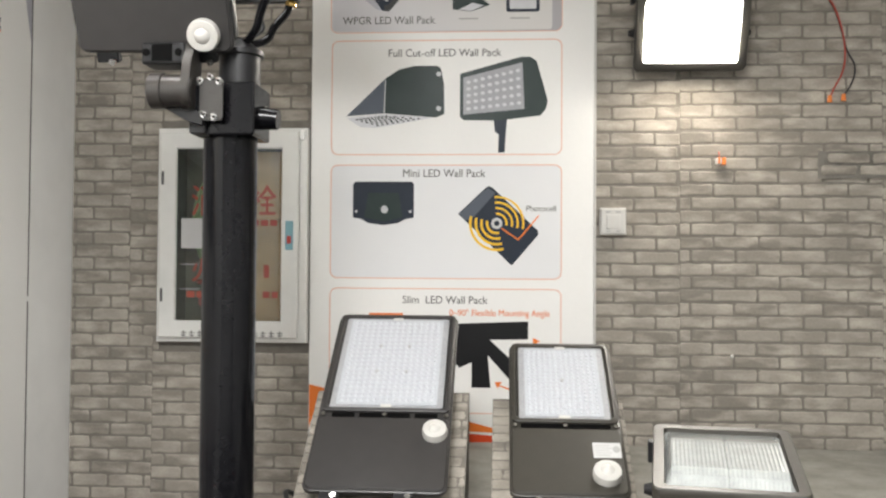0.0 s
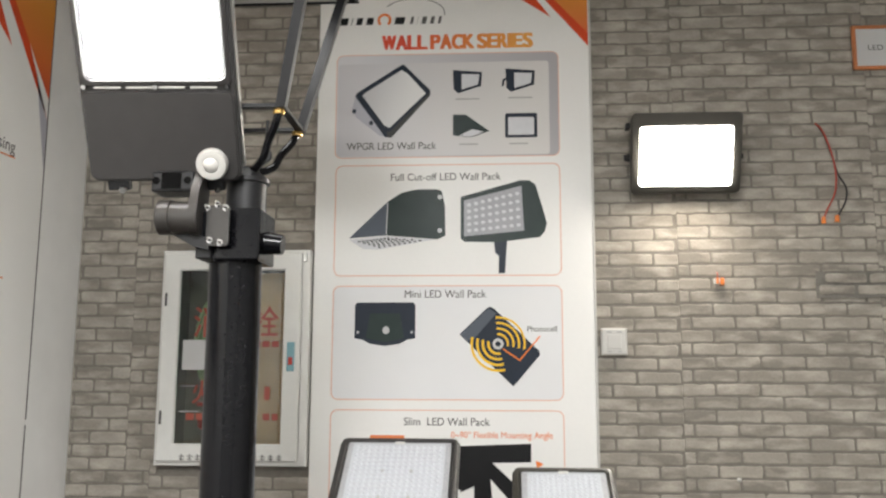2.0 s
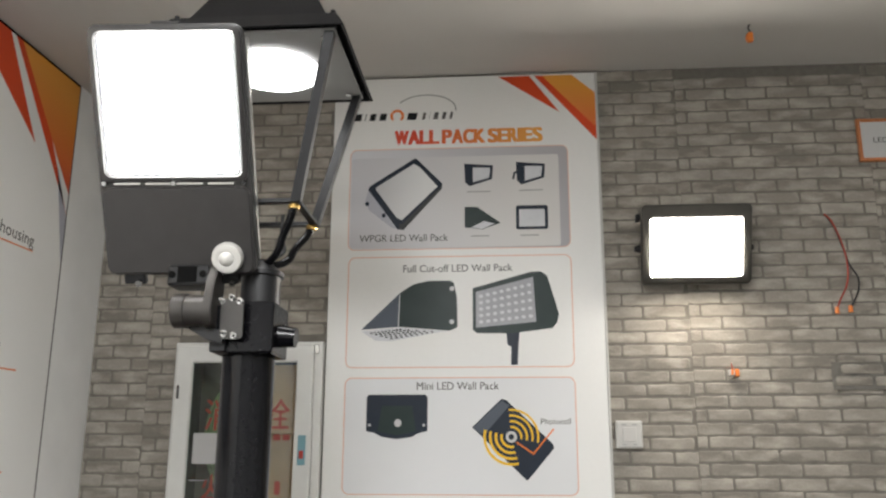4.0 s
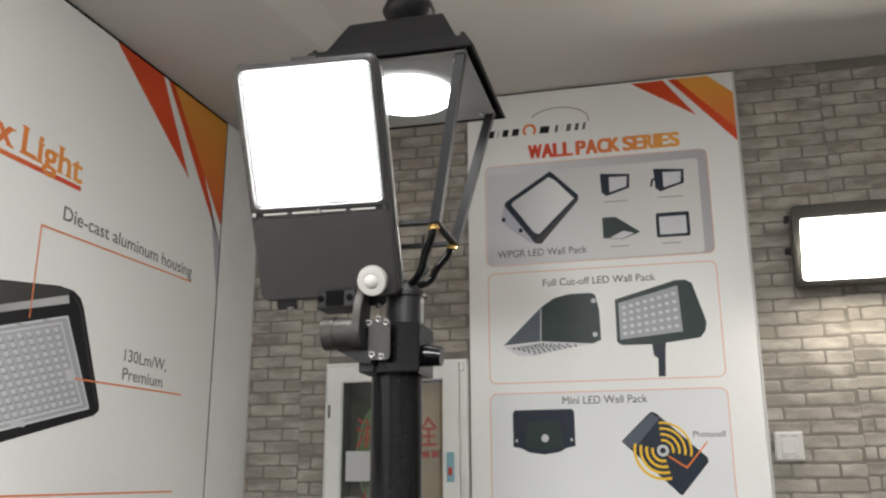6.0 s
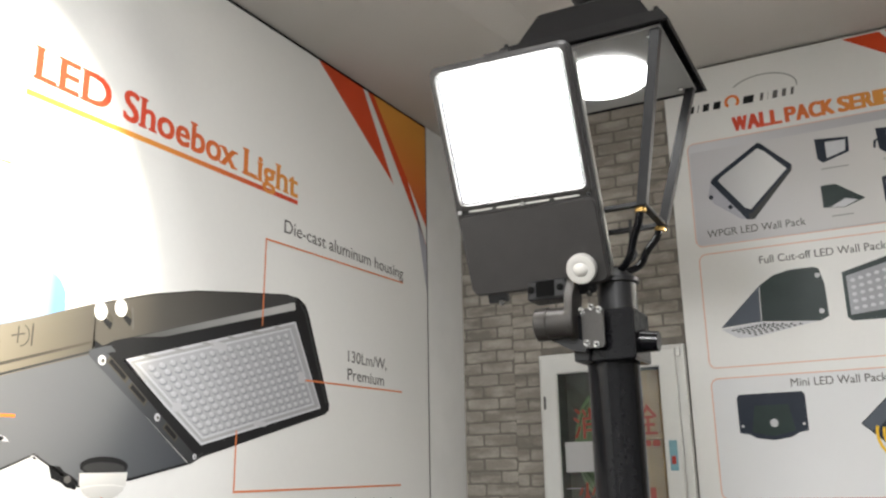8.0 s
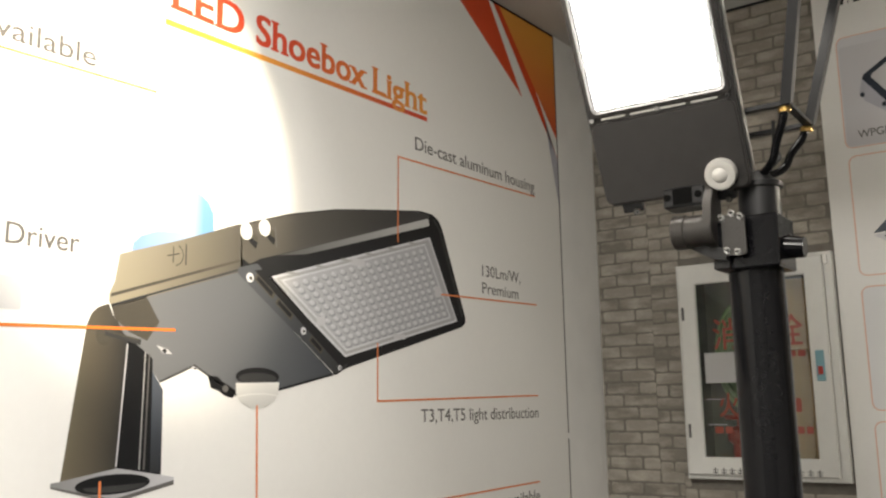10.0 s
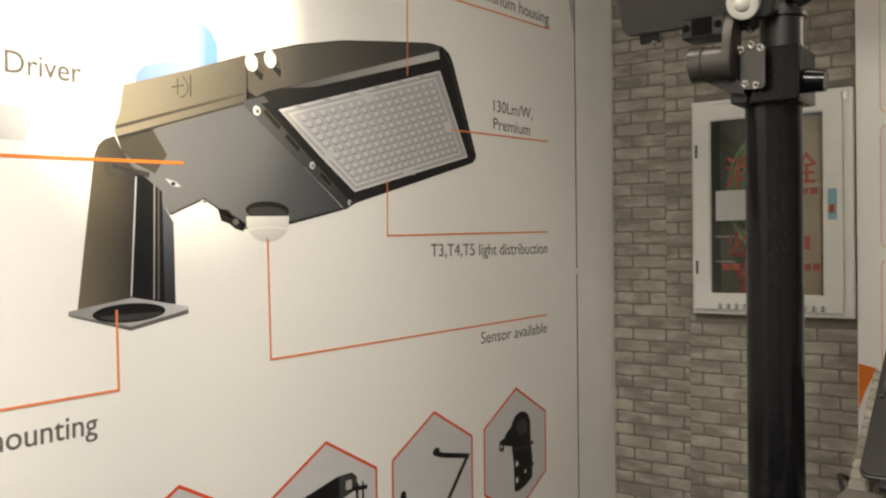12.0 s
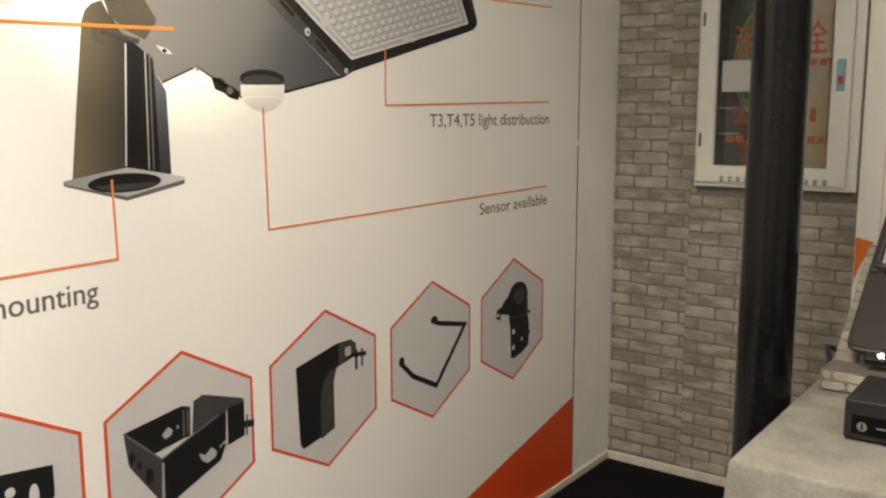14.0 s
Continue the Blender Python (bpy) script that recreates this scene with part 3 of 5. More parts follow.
lens_q = [on_quad(LENS, a, b) for a, b in ((0.06, 0.09), (0.93, 0.09), (0.93, 0.91), (0.06, 0.91))]
shades, dots, glints = [], [], []
for i in range(16):
    for j in range(11):
        c = on_quad(lens_q, (i + 0.5) / 16, (j + 0.5) / 11)
        shades.append(oval(c.x + 0.003, c.y - 0.003, 0.0135, 0.0082, n=8))
        dots.append(oval(c.x, c.y, 0.0112, 0.0068, n=8))
        glints.append(oval(c.x - 0.003, c.y + 0.002, 0.0042, 0.0028, n=6))
tagged(pw.shape("printed_lens_shades", "ink_shade", *shades, up=7), kind="stuff")
tagged(pw.shape("printed_lens_dots", "ink_lens_dot", *dots, up=8), kind="stuff")
tagged(pw.shape("printed_lens_glints", "ink_dot", *glints, up=9), kind="stuff")
for (u, v), (a, b) in zip(((1.774, 1.802), (2.139, 1.757), (1.953, 1.612), (1.634, 1.634)), ((0.030, 0.010), (0.016, 0.016), (0.026, 0.007), (0.016, 0.011))):
    pw.shape("printed_clip", "ink_light", rounded(u - a, u + a, v - b, v + b, 0.003, 2), up=10)
for k in range(6):
    p = on_quad(LENS, 0.12 + 0.15 * k, 0.025)
    pw.shape("printed_clip_mark", "ink_grey", rounded(p.x - 0.022, p.x + 0.022, p.y - 0.003, p.y + 0.003, 0.001, 1), up=10)
# sensor, latch, screws and photocell
pw.shape("printed_sensor_collar", "ink", oval(1.426, 1.492, 0.067, 0.021), up=5)
pw.shape("printed_sensor_collar", "ink_soft", oval(1.426, 1.488, 0.058, 0.013), up=6)
pw.shape("printed_sensor", "sensor_w", [(1.493, 1.480), (1.36, 1.477), (1.361, 1.453), (1.370, 1.439), (1.384, 1.429), (1.404, 1.421), (1.426, 1.418), (1.450, 1.422), (1.467, 1.430), (1.482, 1.440), (1.490, 1.454)], up=7)
pw.line("ink_white", [(1.366, 1.447), (1.40, 1.452), (1.45, 1.453), (1.486, 1.449)], 0.003, up=8)
pw.shape("printed_latch", "ink", [(1.280, 1.492), (1.309, 1.490), (1.319, 1.480), (1.341, 1.471), (1.360, 1.459), (1.352, 1.443), (1.327, 1.449), (1.313, 1.459), (1.289, 1.466)], up=5)
pw.shape("printed_latch_screw", "ink_text", oval(1.330, 1.464, 0.009, 0.008, 12), up=6)
for u, v in ((1.164, 1.542), (1.244, 1.507)):
    k = 0.020 if u < 1.2 else 0.010
    pw.shape("printed_bracket", "ink_light", [(u - k, v + k * 0.5), (u + k * 0.4, v + k * 0.15), (u + k, v - k * 0.35), (u - k * 0.2, v - k * 0.3)], up=6)
    pw.shape("printed_hole", "ink", oval(u, v - 0.001, k * 0.3, k * 0.22, 10), up=7)
for u, v in ((1.381, 1.828), (1.438, 1.845)):
    pw.shape("printed_bolt_shank", "ink_warm", [(u + 0.004, v + 0.016), (u + 0.037, v - 0.010), (u + 0.032, v - 0.036), (u + 0.008, v - 0.022)], up=6)
    pw.shape("printed_bolt_shade", "ink", [(u + 0.010, v - 0.012), (u + 0.036, v - 0.022), (u + 0.030, v - 0.038), (u + 0.010, v - 0.024)], up=6.6)
    pw.shape("printed_bolt", "ink_white", oval(u, v, 0.0185, 0.0205), up=7)
    pw.line("ink_light", oval(u, v, 0.0120, 0.0135, 16), 0.002, closed=True, up=8)
pw.line("ink_text", [(1.472, 1.852), (1.478, 1.802)], 0.004, up=6)
pw.shape("printed_photocell", "dome_glare_w", [(1.180, 1.80), (1.186, 1.892), (1.221, 1.899), (1.247, 1.891), (1.270, 1.876), (1.284, 1.853), (1.286, 1.81), (1.222, 1.785)], up=1.4)
pw.shape("printed_photocell_base", "base_w", [(1.075, 1.738), (1.078, 1.759), (1.095, 1.776), (1.132, 1.791), (1.176, 1.797), (1.222, 1.797), (1.246, 1.796), (1.24, 1.78)], up=3)
pw.line("ink_warm", [(1.163, 1.742), (1.194, 1.751)], 0.003, up=5)
pw.line("ink_warm", [(1.178, 1.764), (1.178, 1.729)], 0.003, up=5)
pw.line("ink_warm", oval(1.178, 1.747, 0.026, 0.024, 18, -75, 60), 0.0025, up=5)
pw.line("ink_warm", [(1.211, 1.774), (1.211, 1.728)], 0.004, up=5)
pw.shape("printed_arm_pin", "ink_warm", oval(1.021, 1.567, 0.018, 0.021), up=5)
pw.line("ink_soft", [(1.023, 1.571), (1.106, 1.556)], 0.011, up=6)
pw.line("ink_warm", [(1.028, 1.574), (1.100, 1.561)], 0.003, up=7)
for pts in (
    [(2.748, 2.161), (1.953, 2.135), (1.949, 1.882)],
    [(2.734, 1.765), (2.158, 1.750)],
    [(2.722, 1.449), (1.856, 1.434), (1.857, 1.590)],
    [(2.714, 1.160), (1.430, 1.145), (1.424, 1.427)],
    [(1.027, 1.287), (1.030, 1.129), (0.55, 1.122)],
):
    pw.line("ink_line", pts, 0.005, up=9)
pw.line("ink_orange", [(0.55, 1.566), (1.19, 1.586)], 0.006, up=9)

# hexagon pictures of mounts
for hu, hv in ((0.735, 0.705), (1.170, 0.711), (1.610, 0.722), (2.058, 0.727), (2.506, 0.735)):
    hexa = [(hu + 0.190 * a, hv - 0.010 + 0.206 * b) for a, b in ((0, 1), (1, 0.5), (1, -0.5), (0, -1), (-1, -0.5), (-1, 0.5))]
    pw.shape("printed_hexagon", "ink_light", hexa)
    pw.line("ink_red", hexa, 0.0075, closed=True, up=2)
pb = Print(west_panel, lambda u, v, n: (FACE_W + n, u - 0.004, v - 0.008))
pb.shape("printed_plate_mount", "ink", [(0.56, 0.80), (0.87, 0.762), (0.87, 0.70), (0.80, 0.64), (0.77, 0.60), (0.56, 0.62)], up=3)
for u in (0.74, 0.785, 0.83):
    pb.shape("printed_hole", "ink_light", oval(u, 0.715 + (0.02 if u == 0.785 else 0), 0.010, 0.022 if u != 0.785 else 0.010, 14), up=4)
pb.shape("printed_box_wall", "ink", [(1.023, 0.776), (1.167, 0.797), (1.19, 0.789), (1.187, 0.723), (1.172, 0.723), (1.093, 0.711)], up=3)
pb.shape("printed_box_end", "ink_soft", [(1.023, 0.776), (1.032, 0.703), (1.107, 0.596), (1.111, 0.694)], up=4)
pb.shape("printed_box_front", "ink", [(1.111, 0.694), (1.109, 0.595), (1.131, 0.589), (1.268, 0.642), (1.283, 0.675), (1.287, 0.747), (1.269, 0.752)], up=5)
pb.shape("printed_clamp_inside", "ink_soft", [(1.198, 0.79), (1.29, 0.757), (1.287, 0.747), (1.269, 0.752), (1.205, 0.729), (1.192, 0.726)], up=4)
pb.shape("printed_clamp_top", "ink_soft", [(1.197, 0.798), (1.224, 0.808), (1.337, 0.770), (1.34, 0.761), (1.29, 0.757), (1.2, 0.788)], up=6)
pb.shape("printed_clamp_side", "ink", [(1.29, 0.757), (1.34, 0.761), (1.339, 0.679), (1.289, 0.67)], up=6)
pb.line("ink", [(1.335, 0.706), (1.368, 0.702)], 0.017, up=7)
pb.line("ink_soft", [(1.348, 0.727), (1.345, 0.677)], 0.005, up=8)
pb.shape("printed_bolt", "ink_lens", [(1.207, 0.676), (1.225, 0.667), (1.242, 0.68), (1.257, 0.666), (1.252, 0.654), (1.229, 0.647), (1.214, 0.658)], up=7)
pb.shape("printed_nut", "ink_lens", [(1.114, 0.746), (1.131, 0.76), (1.142, 0.75), (1.139, 0.741), (1.123, 0.735)], up=5)
pb.line("ink_grey", [(1.265, 0.672), (1.279, 0.682), (1.286, 0.672), (1.279, 0.664)], 0.004, up=8)
pb.line("ink_text", [(1.025, 0.775), (1.111, 0.694), (1.268, 0.750)], 0.004, up=7)
pb.line("ink_grey", [(1.114, 0.686), (1.112, 0.60)], 0.004, up=8)
for u in (1.172, 1.183):
    pb.line("ink_text", [(u, 0.785), (u - 0.002, 0.728)], 0.004, up=5)
for u, v, r in ((1.04, 0.719, 0.007), (1.057, 0.698, 0.005), (1.079, 0.667, 0.010)):
    pb.shape("printed_hole", "ink", oval(u, v, r, r * 1.8, 12), up=6)
pb.shape("printed_hole", "ink_grey", oval(1.155, 0.753, 0.003, 0.004, 8), up=5)
ph = Print(west_panel, lambda u, v, n: (FACE_W + n, u - 0.012, v - 0.008))
ph.shape("printed_arm_mount", "ink", [(1.515, 0.80), (1.66, 0.832), (1.715, 0.832), (1.735, 0.818), (1.735, 0.785), (1.66, 0.768), (1.648, 0.735), (1.648, 0.608), (1.535, 0.585), (1.524, 0.60)], up=3)
ph.shape("printed_arm_curve", "ink_soft", [(1.66, 0.768), (1.648, 0.735), (1.648, 0.61), (1.598, 0.592), (1.598, 0.70), (1.612, 0.745), (1.635, 0.765)], up=4)
ph.shape("printed_arm_end", "ink_soft", [(1.668, 0.829), (1.715, 0.829), (1.733, 0.816), (1.733, 0.787), (1.668, 0.772)], up=4.5)
ph.line("ink", [(1.70, 0.79), (1.775, 0.782)], 0.012, up=5.6)
ph.line("ink", [(1.735, 0.80), (1.735, 0.745)], 0.010, up=4)
ph.line("ink", [(1.758, 0.80), (1.758, 0.75)], 0.007, up=4)
ph.shape("printed_hole", "ink_grey", rounded(1.692, 0.01 + 1.705, 0.79, 0.815, 0.005), up=6.8)
ph.line("ink", [(2.072, 0.812), (2.105, 0.80), (2.235, 0.772), (2.088, 0.612), (1.975, 0.668), (1.925, 0.715)], 0.015, up=3)
ph.shape("printed_arm_end", "ink", oval(2.078, 0.815, 0.017, 0.012, 14), up=4)
ph.shape("printed_arm_end", "ink", oval(1.925, 0.722, 0.013, 0.014, 14), up=4)


pk = Print(west_panel, lambda u, v, n: (FACE_W + n, u, v - 0.008))
pk.shape("printed_knuckle_mount", "ink", oval(2.535, 0.808, 0.061, 0.050, 26), up=3)
pk.shape("printed_knuckle_mount", "ink", [(2.478, 0.815), (2.595, 0.805), (2.597, 0.735), (2.607, 0.700), (2.605, 0.627), (2.560, 0.606), (2.512, 0.597), (2.492, 0.603), (2.487, 0.700), (2.478, 0.740)], up=4)
pk.shape("printed_knuckle_mount", "ink", [(2.480, 0.822), (2.440, 0.800), (2.432, 0.788), (2.404, 0.783), (2.400, 0.755), (2.424, 0.744), (2.430, 0.764), (2.480, 0.752)], up=5)
pk.shape("printed_knuckle_ring", "ink_soft", oval(2.541, 0.806, 0.034, 0.028, 20), up=5)
pk.line("ink_soft", [(2.486, 0.742), (2.598, 0.732)], 0.005, up=5)
for v in (0.742, 0.668):
    pk.line("ink", [(2.598, v), (2.614, v + 0.002)], 0.012, up=6)
for u, v, r in ((2.507, 0.690, 0.009), (2.507, 0.636, 0.009), (2.412, 0.764, 0.006), (2.560, 0.655, 0.006)):
    pk.shape("printed_hole", "ink_light", oval(u, v, r, r * 1.1, 12), up=6)

# ---- printed poster on the brick wall ----
FACE_N = N - 0.016
poster = thing("poster", pose(0, 0, 0), "tall white printed poster of wall pack lamps on brick wall", "poster")
bm = box(bmesh.new(), -0.682, 0.340, FACE_N, N, 0.45, 2.975, 0.002, 1)
part("board", bm, "print_white", poster)
bm = box(bmesh.new(), 0.3405, 0.348, FACE_N - 0.001, N, 0.45, 2.975)
part("edge_strip", bm, "white_plastic", poster, "white plastic edge strip")
pn = Print(poster, lambda u, v, n: (u, FACE_N - n, v))
pn.shape("printed_flash", "ink_red", [(-0.035, 2.968), (0.086, 2.968), (0.200, 2.812)])
pn.shape("printed_flash", "ink_red", [(0.105, 2.968), (0.15, 2.968), (0.338, 2.80), (0.338, 2.695)])
pn.shape("printed_flash", "corner_n", [(0.135, 2.968), (0.25, 2.968), (0.338, 2.89), (0.338, 2.745)], up=2)
pn.shape("printed_flash", "ink_orange", [(-0.68, 0.995), (-0.622, 0.982), (-0.66, 0.90), (-0.68, 0.84)])
pn.shape("printed_flash", "ink_orange", [(-0.12, 0.875), (0.06, 0.83), (-0.12, 0.835)])
pn.shape("printed_flash", "ink_red", [(-0.12, 0.83), (0.06, 0.815), (0.06, 0.75), (-0.12, 0.75)])
# maker's mark as plain shapes
for u0, u1, mt in ((-0.604, -0.570, "ink"), (-0.562, -0.553, "ink"), (-0.543, -0.514, "ink"), (-0.504, -0.472, "ink"), (-0.395, -0.352, "ink"), (-0.335, -0.318, "ink_text"), (-0.308, -0.301, "ink_text"), (-0.291, -0.268, "ink_text"), (-0.258, -0.238, "ink_text"), (-0.228, -0.212, "ink_text")):
    pn.shape("printed_mark", mt, [(u0, 2.797), (u1 - 0.006, 2.797), (u1, 2.826), (u0 + 0.006, 2.826)])
pn.line("ink_orange", oval(-0.433, 2.815, 0.022, 0.022, 24, -50, 230), 0.010, up=2)
pn.line("ink_grey", oval(-0.32, 2.838, 0.118, 0.062, 30, -8, 150), 0.005, up=2)
u = -0.437
for ch in "WALL PACK SERIES":
    if ch == " ":
        u += 0.0115
        continue
    wide = {"W": 0.047, "I": 0.0125, "A": 0.0375, "C": 0.036, "K": 0.037}.get(ch, 0.0325)
    pn.text(ch, "title_n", u, u + wide, 2.696, 0.054, bold=0.075)
    u += wide + 0.0058

# cards
pn.shape("printed_card", "card", rounded(-0.612, 0.225, 2.273, 2.675, 0.025))
pn.shape("printed_field", "field_n", rounded(-0.606, 0.190, 2.279, 2.640, 0.012), up=1.5)
pn.line("ink_pale_line", rounded(-0.612, 0.225, 2.273, 2.675, 0.025), 0.003, closed=True, up=2)
for v0, v1, fill in ((1.828, 2.243, None), (1.381, 1.790, "ink_paper"), (0.90, 1.344, None)):
    if fill:
        pn.shape("printed_card", fill, rounded(-0.607, 0.225, v0, v1, 0.025))
    pn.line("ink_pale_line", rounded(-0.607, 0.225, v0, v1, 0.025), 0.0035, closed=True, up=2)
pn.text("WPGR LED Wall Pack", "ink_text", -0.569, -0.232, 2.304, 0.027)
pn.text("Full Cut-off LED Wall Pack", "ink_text", -0.40, 0.008, 2.184, 0.027)
pn.text("Mini LED Wall Pack", "ink_text", -0.344, -0.047, 1.747, 0.027)
pn.text("Slim  LED Wall Pack", "ink_text", -0.342, -0.036, 1.291, 0.027)
pn.text("0~90° Flexible Mounting Angle", "ink_line", -0.173, 0.185, 1.248, 0.022)
pn.text("Photocell", "ink_text", 0.100, 0.206, 1.624, 0.020)
pn.shape("printed_bar", "ink_line", rounded(-0.463, -0.34, 1.244, 1.256, 0.003))

# pictures of lamps
pn.shape("printed_lamp", "ink_lilac", [(-0.552, 2.462), (-0.538, 2.520), (-0.440, 2.372), (-0.405, 2.350), (-0.445, 2.358), (-0.535, 2.430)], up=2)
pn.shape("printed_lamp", "ink_navy", [(-0.362, 2.636), (-0.354, 2.634), (-0.254, 2.532), (-0.256, 2.510), (-0.400, 2.350), (-0.425, 2.352), (-0.440, 2.374), (-0.540, 2.512), (-0.534, 2.526)], up=3)
pn.shape("printed_lamp", "ink_soft", [(-0.256, 2.524), (-0.256, 2.510), (-0.400, 2.350), (-0.415, 2.351), (-0.420, 2.372), (-0.405, 2.374)], up=4)
pn.shape("printed_lens", "lens_n", [(-0.364, 2.614), (-0.340, 2.598), (-0.272, 2.520), (-0.408, 2.388), (-0.428, 2.398), (-0.512, 2.514), (-0.505, 2.524)], up=5)
for a, b in ((-0.543, 2.455), (-0.425, 2.366), (-0.478, 2.408)):
    pn.shape("printed_bolt", "ink_navy", oval(a, b, 0.008, 0.009, 10), up=5)
for u, v, kind in ((-0.115, 2.565, 0), (0.083, 2.567, 1), (-0.101, 2.39, 2), (0.085, 2.39, 3)):
    if kind in (0, 1):
        pn.shape("printed_lamp", "ink_navy", [(u - 0.055, v + 0.045), (u + 0.055, v + 0.035), (u + 0.052, v - 0.02), (u - 0.035, v - 0.047), (u - 0.052, v - 0.03)], up=3)
        pn.shape("printed_lens", "ink_dot", [(u - 0.022, v + 0.028), (u + 0.045, v + 0.026), (u + 0.040, v - 0.014), (u - 0.022, v - 0.032)], up=4)
        if kind == 1:
            pn.line("ink_navy", [(u - 0.05, v + 0.005), (u - 0.062, v + 0.0), (u - 0.066, v - 0.025)], 0.008, up=4)
    elif kind == 2:
        pn.shape("printed_lamp", "ink_green", [(u - 0.068, v + 0.045), (u - 0.02, v + 0.045), (u + 0.068, v - 0.02), (u + 0.0, v - 0.044), (u - 0.068, v - 0.035)], up=3)
        pn.shape("printed_lens", "ink_dot", [(u - 0.045, v - 0.036), (u + 0.0, v - 0.042), (u + 0.045, v - 0.022), (u + 0.005, v - 0.012)], up=4)
    else:
        pn.shape("printed_lamp", "ink_navy", rounded(u - 0.06, u + 0.06, v - 0.047, v + 0.047, 0.008), up=3)
        pn.shape("printed_lens", "ink_dot", rounded(u - 0.048, u + 0.048, v - 0.036, v + 0.032, 0.004), up=4)
    pn.shape("printed_bar", "ink_grey", rounded(u - 0.045, u + 0.045 - 0.02 * (kind // 2), v - 0.072, v - 0.067, 0.002), up=2)
pn.shape("printed_lamp", "ink_blue", [(-0.553, 1.968), (-0.41, 2.106), (-0.414, 1.978)], up=3)
pn.shape("printed_lamp", "ink_green", [(-0.414, 1.978), (-0.41, 2.106), (-0.36, 2.138), (-0.305, 2.150), (-0.225, 2.150), (-0.21, 2.142), (-0.198, 2.085), (-0.196, 1.975), (-0.225, 1.962)], up=3)
pn.line("ink_light", [(-0.411, 2.10), (-0.415, 1.98)], 0.004, up=4)
pn.shape("printed_lens", "ink_dot", [(-0.553, 1.962), (-0.414, 1.976), (-0.235, 1.962), (-0.44, 1.925), (-0.50, 1.928)], up=4)
dq = [Vector((-0.53, 1.957)), Vector((-0.415, 1.970)), Vector((-0.265, 1.958)), Vector((-0.44, 1.93))]
pn.shape("printed_lens_dots", "ink_soft", *[oval(*on_quad(dq, (i + 0.5) / 9, (j + 0.5) / 5), 0.006, 0.0028, 8) for i in range(9) for j in range(5)], up=5)
for v in (2.12, 1.995):
    pn.shape("printed_bolt", "ink_light", oval(-0.217, v, 0.009, 0.009, 12), up=4)
pn.shape("printed_lamp", "ink_green", [(-0.14, 2.12), (0.078, 2.180), (0.112, 2.180), (0.135, 2.165), (0.165, 2.06), (0.175, 2.02), (0.168, 1.99), (0.15, 1.968), (0.0, 1.95), (-0.125, 1.952), (-0.14, 1.965)], up=3)
pn.shape("printed_lens", "ink_lens", [(-0.128, 2.106), (0.084, 2.16), (0.092, 1.992), (-0.128, 1.972)], up=4)
dq = [Vector((-0.122, 2.098)), Vector((0.08, 2.148)), Vector((0.086, 2.0)), Vector((-0.122, 1.98))]
pn.shape("printed_lens_dots", "ink_dot", *[oval(*on_quad(dq, (i + 0.5) / 8, (j + 0.5) / 5), 0.0085, 0.0065, 8) for i in range(8) for j in range(5)], up=5)
pn.shape("printed_stem", "ink_navy", [(-0.018, 1.955), (0.03, 1.955), (0.026, 1.905), (0.022, 1.835), (-0.002, 1.835), (0.0, 1.90), (-0.014, 1.91)], up=2)
pn.shape("printed_lamp", "ink_navy", [(-0.526, 1.72), (-0.518, 1.730), (-0.312, 1.730), (-0.304, 1.72), (-0.304, 1.60), (-0.335, 1.594), (-0.36, 1.58), (-0.415, 1.572), (-0.47, 1.58), (-0.495, 1.594), (-0.526, 1.60)], up=3)
pn.shape("printed_shade", "ink_green", [(-0.47, 1.69), (-0.36, 1.69), (-0.345, 1.60), (-0.415, 1.586), (-0.485, 1.60)], up=4)
pn.shape("printed_sensor", "ink_light", oval(-0.411, 1.629, 0.013, 0.014, 16), up=5)
for u in (-0.514, -0.317):
    pn.shape("printed_bolt", "ink_light", oval(u, 1.622, 0.005, 0.005, 10), up=4)
pn.shape("printed_lamp", "ink_navy", [(-0.144, 1.614), (-0.045, 1.708), (-0.035, 1.714), (-0.02, 1.708), (0.142, 1.555), (0.144, 1.54), (0.052, 1.432), (0.045, 1.432)], up=3)
pn.shape("printed_shade", "ink_blue", [(-0.140, 1.614), (-0.038, 1.708), (-0.01, 1.69), (-0.09, 1.60), (-0.115, 1.59)], up=4)
for r in (0.035, 0.055, 0.075, 0.095):
    pn.line("ink_yellow", oval(-0.005, 1.580, r, r, 16, -12, 95), 0.0075, up=5)
    pn.line("ink_yellow", oval(-0.005, 1.580, r, r, 16, 165, 285), 0.009, up=5)
pn.shape("printed_sensor", "ink_light", oval(-0.005, 1.580, 0.020, 0.020, 20), up=6)
pn.shape("printed_sensor", "ink_navy", oval(-0.005, 1.580, 0.010, 0.010, 16), up=7)
pn.line("ink_orange", [(0.012, 1.562), (0.072, 1.522), (0.145, 1.608)], 0.005, up=7)
pn.shape("printed_lamp", "ink", [(-0.14, 1.22), (0.109, 1.23), (0.109, 1.166), (-0.03, 1.163), (-0.14, 1.15)], up=3)
pn.shape("printed_lamp", "ink", [(-0.14, 1.16), (-0.03, 1.165), (0.085, 1.06), (0.045, 1.02), (-0.035, 1.108), (-0.14, 1.06)], up=4)
pn.shape("printed_lamp", "ink", [(-0.092, 1.10), (-0.035, 1.11), (-0.024, 0.992), (-0.092, 0.992)], up=5)
pn.shape("printed_lamp", "ink", [(-0.22, 1.20), (-0.14, 1.20), (-0.14, 1.07), (-0.22, 1.07)], up=3)
for a, b, c in (((0.125, 1.172), (0.128, 1.146), (0.152, 1.160)), ((-0.01, 1.012), (0.016, 1.014), (0.002, 0.99))):
    pn.shape("printed_arrow", "ink_orange", [a, b, c], up=4)
